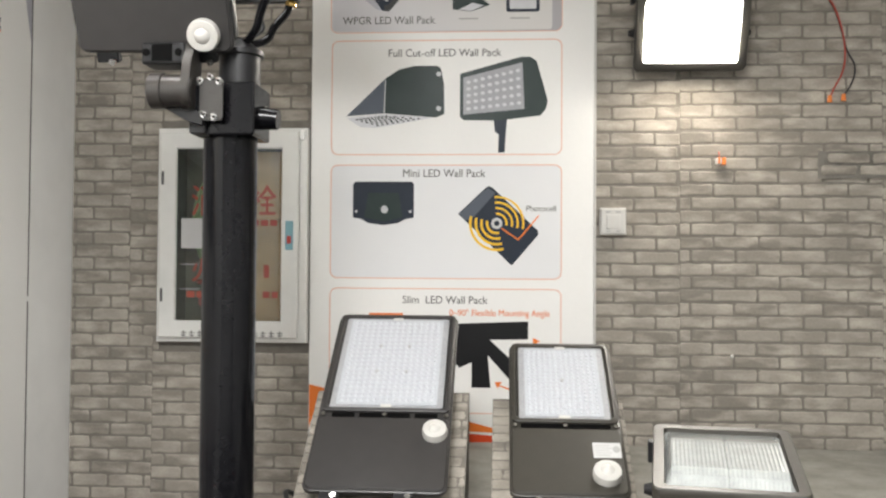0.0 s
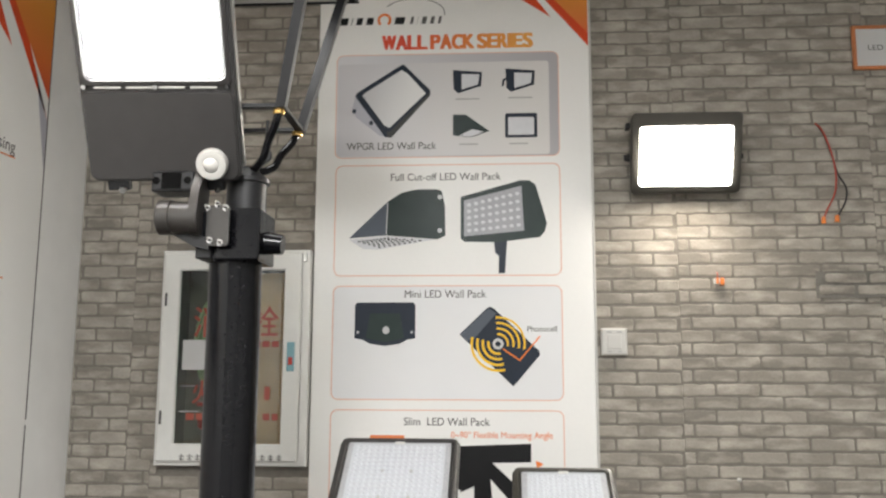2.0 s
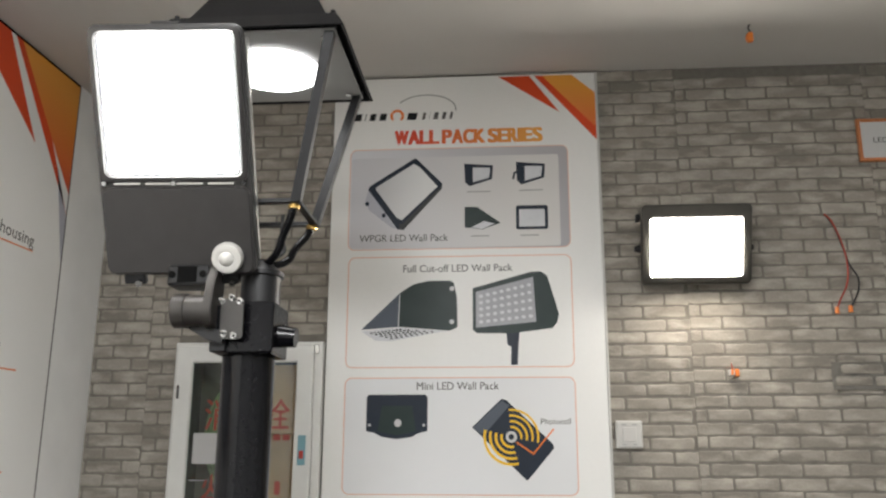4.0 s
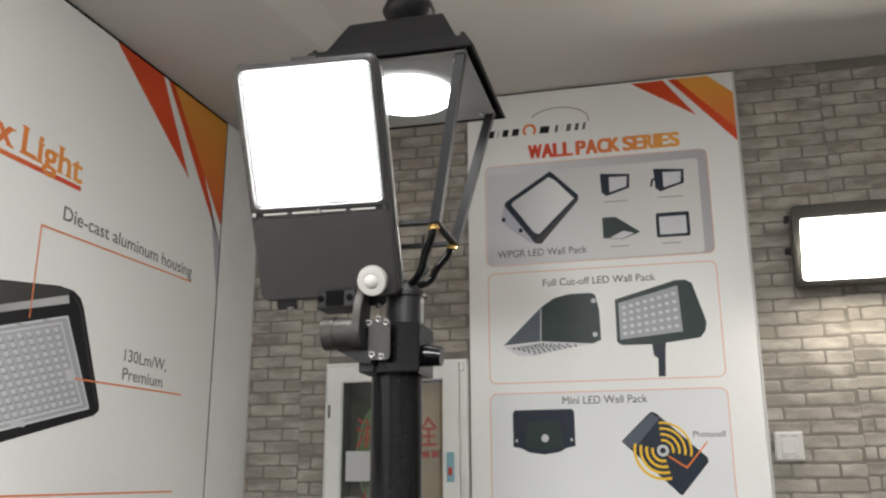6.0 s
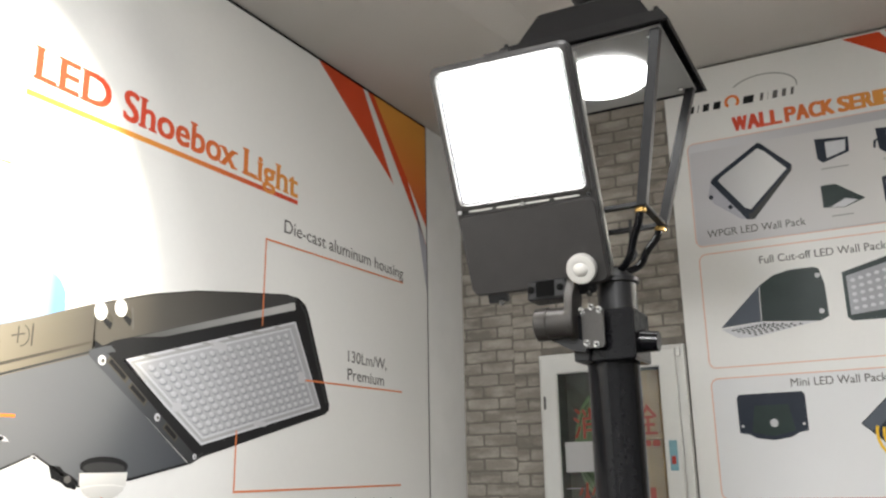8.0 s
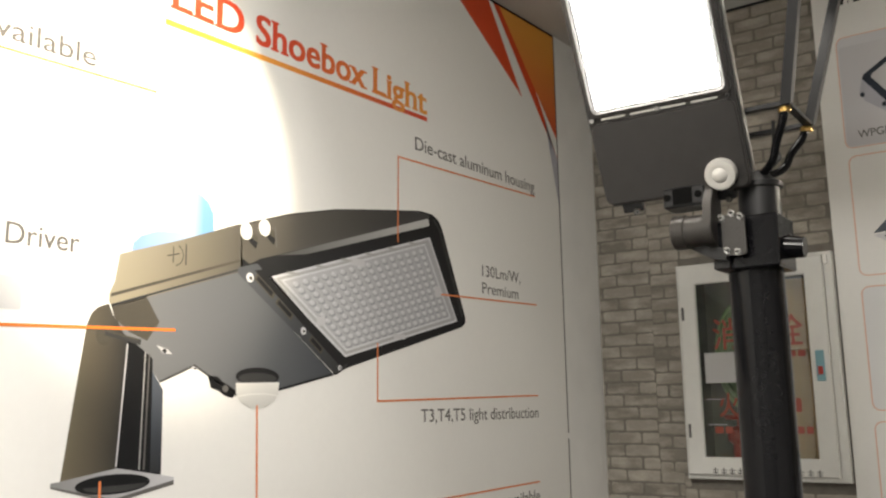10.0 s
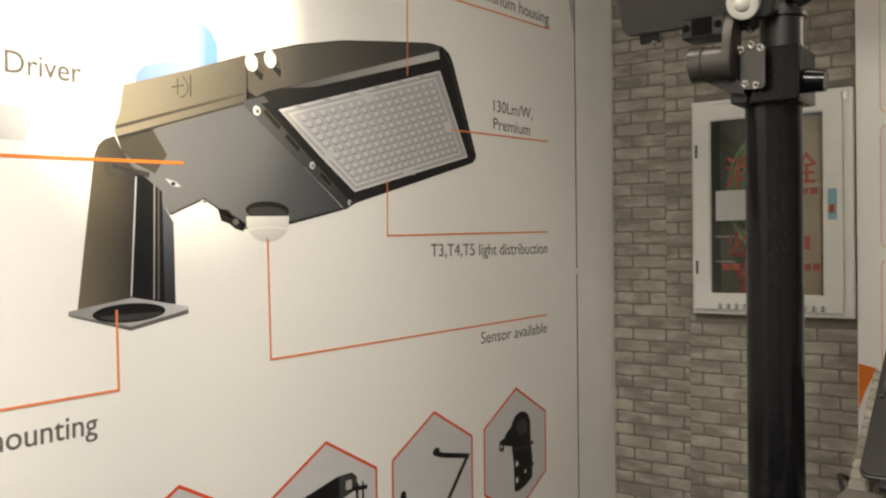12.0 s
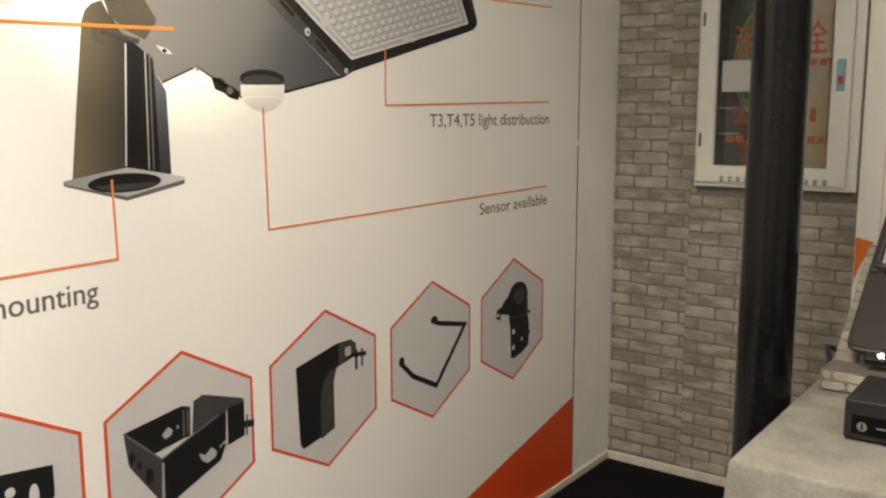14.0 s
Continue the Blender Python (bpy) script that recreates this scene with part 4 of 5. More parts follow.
pn.line("ink_orange", [(0.01, 1.0), (0.05, 0.985)], 0.005, up=4)


# ---- hydrant cabinet in the brick wall ----
cab = thing("hydrant_cabinet", pose(0, 0, 0), "white metal hydrant cabinet with glazed door in the brick wall", "fire cabinet")
KX0, KX1, KZ0, KZ1, KY = -1.240, -0.688, 1.145, 1.922, N - 0.055


def rect_ring(bm, x0, x1, z0, z1, w, y0, y1, bevel=0.0):
    """A mitred rectangular frame in one piece, front edge at y0."""
    def loop(i, y):
        return [(x0 + i, y, z0 + i), (x1 - i, y, z0 + i), (x1 - i, y, z1 - i), (x0 + i, y, z1 - i)]

    e = bevel
    return loft(bm, [loop(0, y1), loop(0, y0 + e), loop(e, y0), loop(w - e, y0), loop(w, y0 + e), loop(w, y1), loop(0, y1)], close=False)


part("case", rect_ring(bmesh.new(), KX0, KX1, KZ0, KZ1, 0.03, KY + 0.012, N + 0.02, 0.003), "white_metal", cab)
bm = bmesh.new()
box(bm, CX0 + 0.002, CX0 + 0.008, N - 0.02, N + 0.125, CZ0 + 0.002, CZ1 - 0.002)
box(bm, CX1 - 0.008, CX1 - 0.002, N - 0.02, N + 0.125, CZ0 + 0.002, CZ1 - 0.002)
box(bm, CX0 + 0.008, CX1 - 0.008, N - 0.02, N + 0.125, CZ0 + 0.002, CZ0 + 0.008)
box(bm, CX0 + 0.008, CX1 - 0.008, N - 0.02, N + 0.125, CZ1 - 0.008, CZ1 - 0.002)
box(bm, CX0 + 0.002, CX1 - 0.002, N + 0.122, N + 0.129, CZ0 + 0.002, CZ1 - 0.002)
part("lining", bm, "dark_inside", cab, "dark green painted lining")
door = part("door", rect_ring(bmesh.new(), KX0 + 0.012, KX1 - 0.029, KZ0 + 0.016, KZ1 - 0.014, 0.062, KY - 0.006, KY + 0.011, 0.004), "white_metal", cab)
part("glass_pane", box(bmesh.new(), KX0 + 0.07, KX1 - 0.10, KY + 0.002, KY + 0.006, KZ0 + 0.07, KZ1 - 0.07), "glass", door, "clear door glass with red lettering")
gp = Print(door, lambda u, v, n: (u, KY + 0.0015 - n, v))
gp.text("消", "letter_red", -1.110, -1.015, 1.612, 0.082, bold=0.012, name="lettering")
gp.text("栓", "letter_red", -0.895, -0.800, 1.612, 0.082, bold=0.012, name="lettering")
gp.text("火", "letter_red", -1.105, -1.035, 1.372, 0.062, bold=0.012, name="lettering")
for u0, u1, v0, v1 in ((-1.115, -1.085, 1.566, 1.590), (-1.078, -1.05, 1.566, 1.590), (-1.045, -1.015, 1.566, 1.590), (-0.89, -0.862, 1.566, 1.588), (-0.855, -0.828, 1.566, 1.588), (-0.82, -0.795, 1.566, 1.588), (-1.125, -1.095, 1.306, 1.330), (-1.088, -1.062, 1.306, 1.330), (-0.845, -0.82, 1.306, 1.330), (-0.812, -0.79, 1.306, 1.330), (-0.842, -0.822, 1.378, 1.425)):
    gp.shape("lettering_bar", "letter_red", rounded(u0, u1, v0, v1, 0.004))
for v0, v1 in ((1.425, 1.428), (1.335, 1.338)):
    gp.shape("lettering_bar", "ink_light", rounded(-1.15, -1.08, v0, v1, 0.001))
part("paper_note", box(bmesh.new(), -1.147, -1.01, KY - 0.0005, KY + 0.001, 1.484, 1.592), "paper", door, "blank white paper note taped to the glass")
bm = box(bmesh.new(), -0.762, -0.734, KY - 0.011, KY - 0.006, 1.480, 1.584, 0.002, 1)
lock = part("lock_plate", bm, "teal", door, "pale blue lock plate")
part("lock_button", box(bmesh.new(), -0.756, -0.740, KY - 0.015, KY - 0.011, 1.502, 1.530, 0.002, 1), "red_paint", lock, "red lock button")
for z in (1.739, 1.315):
    bm = cyl(bmesh.new(), (KX0 + 0.024, KY - 0.0065, z - 0.024), (KX0 + 0.024, KY - 0.0065, z + 0.024), 0.0045, segs=10)
    for q in (-0.012, 0.0, 0.012):
        cyl(bm, (KX0 + 0.024, KY - 0.0065, z + q - 0.001), (KX0 + 0.024, KY - 0.0065, z + q + 0.001), 0.0055, segs=10)
    part("hinge", bm, "ink_text", door, "small dark hinge")
kp = Print(door, lambda u, v, n: (u, KY - 0.006 - n, v))
for k, u in enumerate((-1.142, -1.112, -1.083, -1.054, -1.02, -0.985, -0.95, -0.915, -0.88, -0.85, -0.82, -0.79)):
    kp.shape("lettering_bar", "ink_text", rounded(u, u + 0.020, 1.168, 1.1715, 0.001), rounded(u, u + 0.022, 1.178, 1.181, 0.001), rounded(u + 0.008, u + 0.012, 1.164, 1.188, 0.001))
part("corner_clip", box(bmesh.new(), KX1 - 0.028, KX1 - 0.012, KY + 0.004, KY + 0.012, KZ1 - 0.045, KZ1 - 0.012, 0.002), "steel", cab)
reel = thing("hose_reel", pose(-1.025, N + 0.06, 1.585), "green coiled fire hose on a reel inside the cabinet", "fire hose")
bm = bmesh.new()
for k in range(7):
    r = 0.030 + 0.014 * k
    ring = [(r * math.cos(a * math.pi / 10), 0, 1.75 * r * math.sin(a * math.pi / 10)) for a in range(21)]
    sweep(bm, ring, 0.0085, 6, 2)
part("hose", bm, "dark_green", reel, smooth=True)
part("hub", cyl(bmesh.new(), (0, -0.02, 0), (0, 0.062, 0), 0.022, segs=16), "white_metal", reel)
valve = thing("hydrant_valve", pose(-1.07, N + 0.055, CZ0 + 0.008), "red painted hydrant valve inside the cabinet", "valve")
part("body", lathe(bmesh.new(), [(0, 0), (0.05, 0), (0.05, 0.012), (0.028, 0.02), (0.028, 0.07), (0.045, 0.085), (0.045, 0.12), (0.02, 0.135), (0, 0.135)]), "red_paint", valve, smooth=True)
part("wheel", lathe(bmesh.new(), [(0.01, 0.135), (0.01, 0.16), (0.05, 0.16), (0.055, 0.168), (0.05, 0.176), (0, 0.176)]), "red_paint", valve, smooth=True)
board = thing("brown_board", pose(-0.84, N + 0.09, CZ0 + 0.008), "brown board standing inside the cabinet", "board")
part("sheet", box(bmesh.new(), -0.09, 0.105, 0, 0.02, 0, 0.66, 0.003), "brown", board)
part("ledge", box(bmesh.new(), -0.08, 0.10, -0.07, 0.0, 0.40, 0.42, 0.003), "brown", board)

# ---- pole with lantern and shoebox light ----
PX, PY = -0.587, 1.97
pole = thing("lamp_post", pose(PX, PY, 0), "tall round gloss-black steel lamp post standing on the carpet", "lamp post")
part("base_plate", lathe(bmesh.new(), [(0, 0), (0.14, 0), (0.14, 0.016), (0.075, 0.02), (0.066, 0.05), (0, 0.05)], segs=40), "pole", pole, smooth=True)
part("shaft", cyl(bmesh.new(), (0, 0, 0.05), (0, 0, 1.712), 0.0600, 0.0585, 48), "pole", pole, smooth=True)
bm = bmesh.new()
box(bm, -0.064, -0.029, -0.088, 0.045, 1.699, 1.722, 0.003)
part("cap_plate", bm, "black", pole)
bm = bmesh.new()
box(bm, -0.030, 0.074, -0.078, 0.052, 1.697, 1.812, 0.004)
part("mount_box", bm, "pole", pole)
part("tenon", lathe(bmesh.new(), [(0, 1.812), (0.045, 1.812), (0.045, 1.878), (0.052, 1.880), (0.052, 1.890), (0.032, 1.904), (0.018, 1.918), (0, 1.922)], (0.022, -0.01, 0), 28), "black", pole, smooth=True)
bm = cyl(bmesh.new(), (0.072, -0.02, 1.742), (0.112, -0.02, 1.738), 0.026, 0.022, 20)
part("side_knob", bm, "pole", pole, smooth=True)
part("bolt", cyl(bmesh.new(), (0.074, 0.01, 1.77), (0.078, 0.01, 1.77), 0.005, segs=8), "chrome", pole)

# slip fitter that carries the light
fit_ = thing("slip_fitter", pose(PX, PY, 0), "black cast knuckle bracket with chrome bolts, clamped to the post", "bracket")
bm = cyl(bmesh.new(), (-0.108, -0.11, 1.785), (-0.050, -0.11, 1.785), 0.0345, segs=36)
cyl(bm, (-0.112, -0.11, 1.785), (-0.104, -0.11, 1.785), 0.029, segs=32)
part("knuckle", bm, "bracket", fit_, smooth=True)
bm = lathe(bmesh.new(), [(0, 0), (0.036, 0), (0.038, 0.002), (0.038, 0.028), (0.036, 0.030), (0, 0.030)], segs=36, m=pose(-0.137, -0.11, 1.785, 0, 90))
part("end_cap", bm, "bracket", fit_, smooth=True)
bm = bmesh.new()
tongue = oval(-0.11, 1.785, 0.037, 0.039, 26, 175, 365) + [(-0.060, 1.845), (-0.054, 1.895), (-0.098, 1.90), (-0.132, 1.845)]
for n0, n1, k in ((0.004, 0.019, 1.0), (0.019, 0.022, 0.95)):
    slab(bm, [(-0.11 + (a + 0.11) * k, 1.80 + (b - 1.80) * k) for a, b in tongue], lambda u, v, n: (-0.068 + n, u, v), n0, n1)
part("arm", bm, "bracket", fit_, smooth=True)
bm = box(bmesh.new(), -0.160, -0.066, -0.115, -0.045, 1.842, 1.888, 0.006)
part("arm_head", bm, "black", fit_)
part("arm_socket", box(bmesh.new(), -0.136, -0.092, -0.1165, -0.114, 1.848, 1.884), "slot", fit_)
for dx in (-0.148, -0.078):
    part("socket", cyl(bmesh.new(), (dx, -0.115, 1.866), (dx, -0.118, 1.866), 0.008, segs=14), "slot", fit_)
bm = bmesh.new()
slab(bm, rounded(-0.036, 0.014, 1.724, 1.812, 0.008), lambda u, v, n: (u, -0.105 + n, v), 0, 0.006)
part("clamp_plate", bm, "bracket", fit_)
part("clamp_block", box(bmesh.new(), -0.055, 0.0, -0.099, -0.055, 1.722, 1.80, 0.006), "pole", fit_)
bm = slab(bmesh.new(), [(-0.115, 1.752), (-0.052, 1.752), (-0.030, 1.735), (-0.030, 1.715), (-0.062, 1.722)], lambda u, v, n: (u, n, v), -0.104, -0.05)
part("drop_lip", bm, "black", fit_)
for dx, dz in ((-0.034, 1.806), (-0.012, 1.814), (0.006, 1.806), (-0.026, 1.735), (-0.004, 1.730)):
    bm = cyl(bmesh.new(), (dx, -0.105, dz), (dx, -0.1065, dz), 0.0070, segs=16)
    cyl(bm, (dx, -0.1065, dz), (dx, -0.112, dz), 0.0054, segs=6)
    cyl(bm, (dx, -0.112, dz), (dx + 0.001, -0.121, dz + 0.003), 0.0036, segs=10)
    part("bolt", bm, "chrome", fit_)


def shoebox_light(m, wid, length, cover, lit, coat, label, sensor, sticker=False, thick=0.055, lens_cols=15):
    """A flat area light: driver cover below, LED window above; x across, y along, z out of the face."""
    t = thing("shoebox_light", m, label, "area light", "shoebox lights on show")
    h = wid / 2
    body = []
    for z, s, r in ((-thick, 0.86, 0.03), (-thick * 0.75, 0.95, 0.03), (-0.012, 1.0, 0.024), (-0.002, 1.0, 0.022), (0.0, 0.988, 0.020)):
        body.append([(u, v, z) for u, v in rounded(-h * s, h * s, length * (1 - s) * 0.5, length * (1 - (1 - s) * 0.5), r, 5)])
    part("housing", loft(bmesh.new(), body), coat, t, smooth=True)
    yc = length * cover
    bm = bmesh.new()
    loft(bm, [[(u, v, z) for u, v in rounded(-h + 0.004 + i, h - 0.004 - i, 0.004 + i, yc - (0.016 if lit else 0.024) - i, 0.018 - i, 5)] for z, i in ((-0.004, 0), (0.0035, 0.0), (0.007, 0.0035))])
    part("driver_cover", bm, coat, t, smooth=True)
    # lens window
    x0, x1, y0, y1 = (-h + 0.028, h - 0.028, yc + 0.016, length - 0.020) if lit else (-h + 0.040, h - 0.040, yc + 0.020, length - 0.026)
    bm = bmesh.new()
    rim = [[(u, v, z) for u, v in rounded(-h + 0.006 + i, h - 0.006 - i, yc - 0.004 + i, length - 0.004 - i, 0.016, 5)] for z, i in ((0.0, 0), (0.008, 0.0), (0.010, 0.003), (0.010, 0.010), (0.003, 0.014))]
    loft(bm, rim, close=False)
    part("lens_frame", bm, coat, t, smooth=True)
    part("lens_gasket", slab(bmesh.new(), rounded(x0 - 0.015, x1 + 0.015, y0 - 0.013, y1 + 0.012, 0.008, 3), lambda u, v, n: (u, v, n), 0.0005, 0.004), "gasket", t)
    win = part("led_window", slab(bmesh.new(), rounded(x0, x1, y0, y1, 0.004, 2), lambda u, v, n: (u, v, n), 0.003, 0.0065), "glow" if lit else "lens", t, "lit white LED panel" if lit else "frosted LED lens sheet")
    if not lit:
        bm = bmesh.new()
        rows = int(lens_cols * (y1 - y0) / (x1 - x0))
        st = (x1 - x0 - 0.012) / lens_cols
        for i in range(lens_cols):
            for j in range(rows):
                cx, cy = x0 + 0.006 + st * (i + 0.5), y0 + 0.006 + (y1 - y0 - 0.012) / rows * (j + 0.5)
                a = [bm.verts.new((cx + st * 0.42 * math.cos(k * math.pi / 4), cy + st * 0.42 * math.sin(k * math.pi / 4), 0.0065)) for k in range(8)]
                b = [bm.verts.new((cx + st * 0.25 * math.cos(k * math.pi / 4), cy + st * 0.25 * math.sin(k * math.pi / 4), 0.0095)) for k in range(8)]
                for k in range(8):
                    bm.faces.new((a[k], a[(k + 1) % 8], b[(k + 1) % 8], b[k]))
                bm.faces.new(b)
        tagged(part("lens_relief", bm, "dome", win), kind="stuff")
        for fx, fy in (((0.36, 0.36), (0.36, 0.66), (0.66, 0.36), (0.66, 0.66)) if lens_cols > 13 else ((0.5, 0.5),)):
            part("screw", cyl(bmesh.new(), (x0 + (x1 - x0) * fx, y0 + (y1 - y0) * fy, 0.006), (x0 + (x1 - x0) * fx, y0 + (y1 - y0) * fy, 0.0115), 0.0046, segs=10), "ink_grey", win)
        for fx in (0.5,):
            for yy in (y0 - 0.004, y1 + 0.004):
                part("lens_clip", box(bmesh.new(), x0 + (x1 - x0) * fx - 0.014, x0 + (x1 - x0) * fx + 0.014, yy - 0.005, yy + 0.005, 0.003, 0.0085, 0.002), "white_plastic", win)
    # slots and screws between window and cover
    ns = 4 if lens_cols > 13 else 5
    for k in range(ns):
        c = -h + 0.03 + (wid - 0.06) * (k + 0.5) / ns
        # raised bars for the slots: white imitates leaking light, black their dark inside
        part("vent_slot", slab(bmesh.new(), rounded(c - wid * 0.085, c + wid * 0.085, yc - (0.009 if lit else 0.021), yc - (0.005 if lit else 0.007), 0.0018, 3), lambda u, v, n: (u, v, n), 0.0105 if lit else 0.003, 0.0115 if lit else 0.0045), "white_plastic" if lit else "slot", t)
    for fx in (-h + 0.014, 0.0, h - 0.014):
        part("screw", cyl(bmesh.new(), (fx, yc - (0.006 if lit else 0.014), 0.001), (fx, yc - (0.006 if lit else 0.014), 0.0145 if lit else 0.0075), 0.0052 if lit else 0.0062, segs=12), "chrome", t)
    # motion sensor puck
    sx, sy, sr = sensor
    puck = part("sensor", lathe(bmesh.new(), [(0, 0.007), (sr, 0.007), (sr * 1.02, 0.014), (sr * 0.95, 0.027), (sr * 0.62, 0.030), (sr * 0.50, 0.0285), (sr * 0.44, 0.031), (sr * 0.25, 0.036), (0, 0.0375)], (sx, sy, 0)), "white_plastic", t, "round white motion sensor", smooth=True)
    # hinge latches at the foot
    for fx in (-0.6, 0.42) if not lit else (-0.64, 0.62):
        lx = fx * h
        lt = part("latch", box(bmesh.new(), lx - 0.026, lx + 0.022, -0.022, 0.004, -0.022, -0.002, 0.003), "black", t)
        part("latch_screw", cyl(bmesh.new(), (lx + 0.010, -0.016, -0.004), (lx + 0.010, -0.018, 0.010), 0.0075, segs=14), "chrome", lt)
    if sticker:
        st_ = part("rating_label", slab(bmesh.new(), rounded(h * 0.44, h * 0.92, sy + 0.058, sy + 0.108, 0.002, 2), lambda u, v, n: (u, v, n), 0.0070, 0.0076), "paper", t, "white rating label")
        for k in range(5):
            part("label_bar", slab(bmesh.new(), rounded(h * 0.48, h * (0.72 + 0.04 * (k % 2)), sy + 0.065 + 0.008 * k, sy + 0.067 + 0.008 * k, 0.0005, 1), lambda u, v, n: (u, v, n), 0.0076, 0.0079), "ink_grey", st_)
        part("label_bar", slab(bmesh.new(), oval(h * 0.84, sy + 0.086, 0.009, 0.011, 16), lambda u, v, n: (u, v, n), 0.0076, 0.0079), "ink_grey", st_)
    # top clip of the housing
    part("top_clip", box(bmesh.new(), -0.03, 0.03, length - 0.002, length + 0.006, -0.02, -0.004, 0.002), coat, t)
    if lit:
        part("side_rail", box(bmesh.new(), h - 0.0005, h + 0.004, 0.03, length - 0.03, -0.03, -0.012, 0.001), "steel", t, "bare aluminium side rail")
    return t


def basis(origin, x_dir, y_dir):
    x = Vector(x_dir).normalized()
    y = Vector(y_dir)
    y = (y - x * x.dot(y)).normalized()
    z = x.cross(y)
    m = Matrix((x, y, z)).transposed().to_4x4()
    m.translation = origin
    return m


main_light = shoebox_light(basis((-0.722, 1.882, 1.871), (1, 0.05, 0), (0, -0.453, 0.891)), 0.334, 0.543, 0.393, True, "housing", "lit bronze shoebox area light with round sensor on post bracket", (0.108, 0.042, 0.034), thick=0.048)

# lantern on top of the post
LX, LY = PX + 0.025, PY - 0.01
lan = thing("post_lantern", pose(LX, LY, 0), "lit black four-sided post-top lantern with a white LED disc", "lantern")


def square(half, z, c=(0, 0)):
    return [(c[0] + a * half, c[1] + b * half, z) for a, b in ((-1, -1), (1, -1), (1, 1), (-1, 1))]


part("roof", loft(bmesh.new(), [square(0.168, 2.425), square(0.172, 2.432), square(0.118, 2.545), square(0.112, 2.55)]), "black", lan)
bm = bmesh.new()
loft(bm, [square(0.206, 2.402), square(0.211, 2.404), square(0.190, 2.442), square(0.165, 2.446), square(0.165, 2.436), square(0.186, 2.432), square(0.206, 2.402)], close=False)
part("eave_rim", bm, "black", lan)
part("ceiling_plate", box(bmesh.new(), -0.187, 0.187, -0.187, 0.187, 2.4005, 2.4065), "ink_grey", lan, "grey underside of the roof")
part("led_disc", lathe(bmesh.new(), [(0, 2.400), (0.112, 2.400), (0.114, 2.397), (0.111, 2.393), (0, 2.3925)], segs=40), "glow_disc", lan, "lit round LED disc", smooth=True)
part("finial", lathe(bmesh.new(), [(0, 2.55), (0.050, 2.55), (0.040, 2.575), (0.036, 2.60), (0.060, 2.615), (0.068, 2.632), (0.060, 2.652), (0.03, 2.665), (0.022, 2.70), (0.03, 2.72), (0.02, 2.75), (0, 2.765)], segs=32), "black", lan, smooth=True)
for a, b in ((-1, -1), (1, -1), (1, 1), (-1, 1)):
    bm = bmesh.new()
    top, bot = 0.178, 0.094
    w = 0.011
    loft(bm, [[(a * r + i * w, b * r + j * w, z) for i, j in ((-1, -1), (1, -1), (1, 1), (-1, 1))] for r, z in ((bot, 2.03), (top, 2.418))])
    part("corner_bar", bm, "black", lan)
    part("screw", cyl(bmesh.new(), (a * 0.155, b * 0.155, 2.418), (a * 0.155, b * 0.155, 2.398), 0.007, segs=10), "chrome", lan)
    part("eave_bolt", cyl(bmesh.new(), (a * 0.18, b * 0.18, 2.438), (a * 0.18, b * 0.18, 2.452), 0.006, segs=8), "black", lan)
    arm = part("curved_arm", sweep(bmesh.new(), [(a * 0.088, b * 0.088, 2.03), (a * 0.080, b * 0.080, 2.00), (a * 0.058, b * 0.058, 1.962), (a * 0.045, b * 0.045, 1.93), (a * 0.018, b * 0.018, 1.912), (0, 0, 1.915)], 0.0092, 10), "pole", lan, smooth=True)
    part("brass_nut", lathe(bmesh.new(), [(0, 2.016), (0.013, 2.016), (0.0135, 2.022), (0.012, 2.027), (0, 2.027)], (a * 0.088, b * 0.088, 0), 12), "brass", arm)
bm = bmesh.new()
for s in (-1, 1):
    box(bm, -0.103, 0.103, s * 0.094 - 0.009, s * 0.094 + 0.009, 2.028, 2.038, 0.001)
    box(bm, s * 0.094 - 0.009, s * 0.094 + 0.009, -0.085, 0.085, 2.0285, 2.0375, 0.001)
part("bottom_frame", bm, "black", lan)
part("lamp_cable", sweep(bmesh.new(), [(0.04, 0.0, 2.03), (0.036, 0.01, 1.98), (0.045, 0.01, 1.945), (0.02, 0.0, 1.92)], 0.004, 8), "black_wire", lan, smooth=True)

# ---- wall packs ----


def wall_pack(m, lit, label, wid=0.385, high=0.285, deep=0.13, lean=0.0, lid=0.024):
    """x across, z up the face, y into the wall; the back plate lies at y = 0."""
    t = thing("wall_pack_light", m, label, "wall light", "wall pack lights")
    h = wid / 2
    coat = "housing2"

    def fall(v):
        return 1 - lean + 2 * lean * v / high

    def rect(s, z0, z1, y, r=0.018):
        return [(u, y * fall(v), v) for u, v in rounded(-h * s, h * s, z0, z1, r, 4)]

    part("housing", loft(bmesh.new(), [rect(0.90, 0.02, high * 0.96, 0), rect(0.94, 0.01, high * 0.98, -deep * 0.45), rect(1.0, 0, high, -deep + 0.012), rect(1.0, 0, high, -deep)]), coat, t, smooth=True)
    b = 0.030 if lit else 0.023
    bm = bmesh.new()
    loft(bm, [rect(1.0, 0, high, -deep - 0.001), rect(1.0, 0, high, -deep - 0.012), rect(0.985, 0.003, high - 0.003, -deep - 0.016), [(u, (-deep - 0.016) * fall(v), v) for u, v in rounded(-h + b, h - b, b * 0.8, high - lid, 0.010, 4)], [(u, (-deep - 0.004) * fall(v), v) for u, v in rounded(-h + b + 0.003, h - b - 0.003, b * 0.8 + 0.003, high - lid - 0.003, 0.010, 4)]], close=False)
    part("bezel", bm, coat, t, smooth=True)
    # refractor: a ribbed glass that swells outwards, with a fold near the top
    bm = bmesh.new()
    nx, nz = 60, 14
    gx, g0, g1 = h - b - 0.002, b * 0.8 + 0.002, high - lid - 0.002
    grid = []
    for j in range(nz + 1):
        v = j / nz
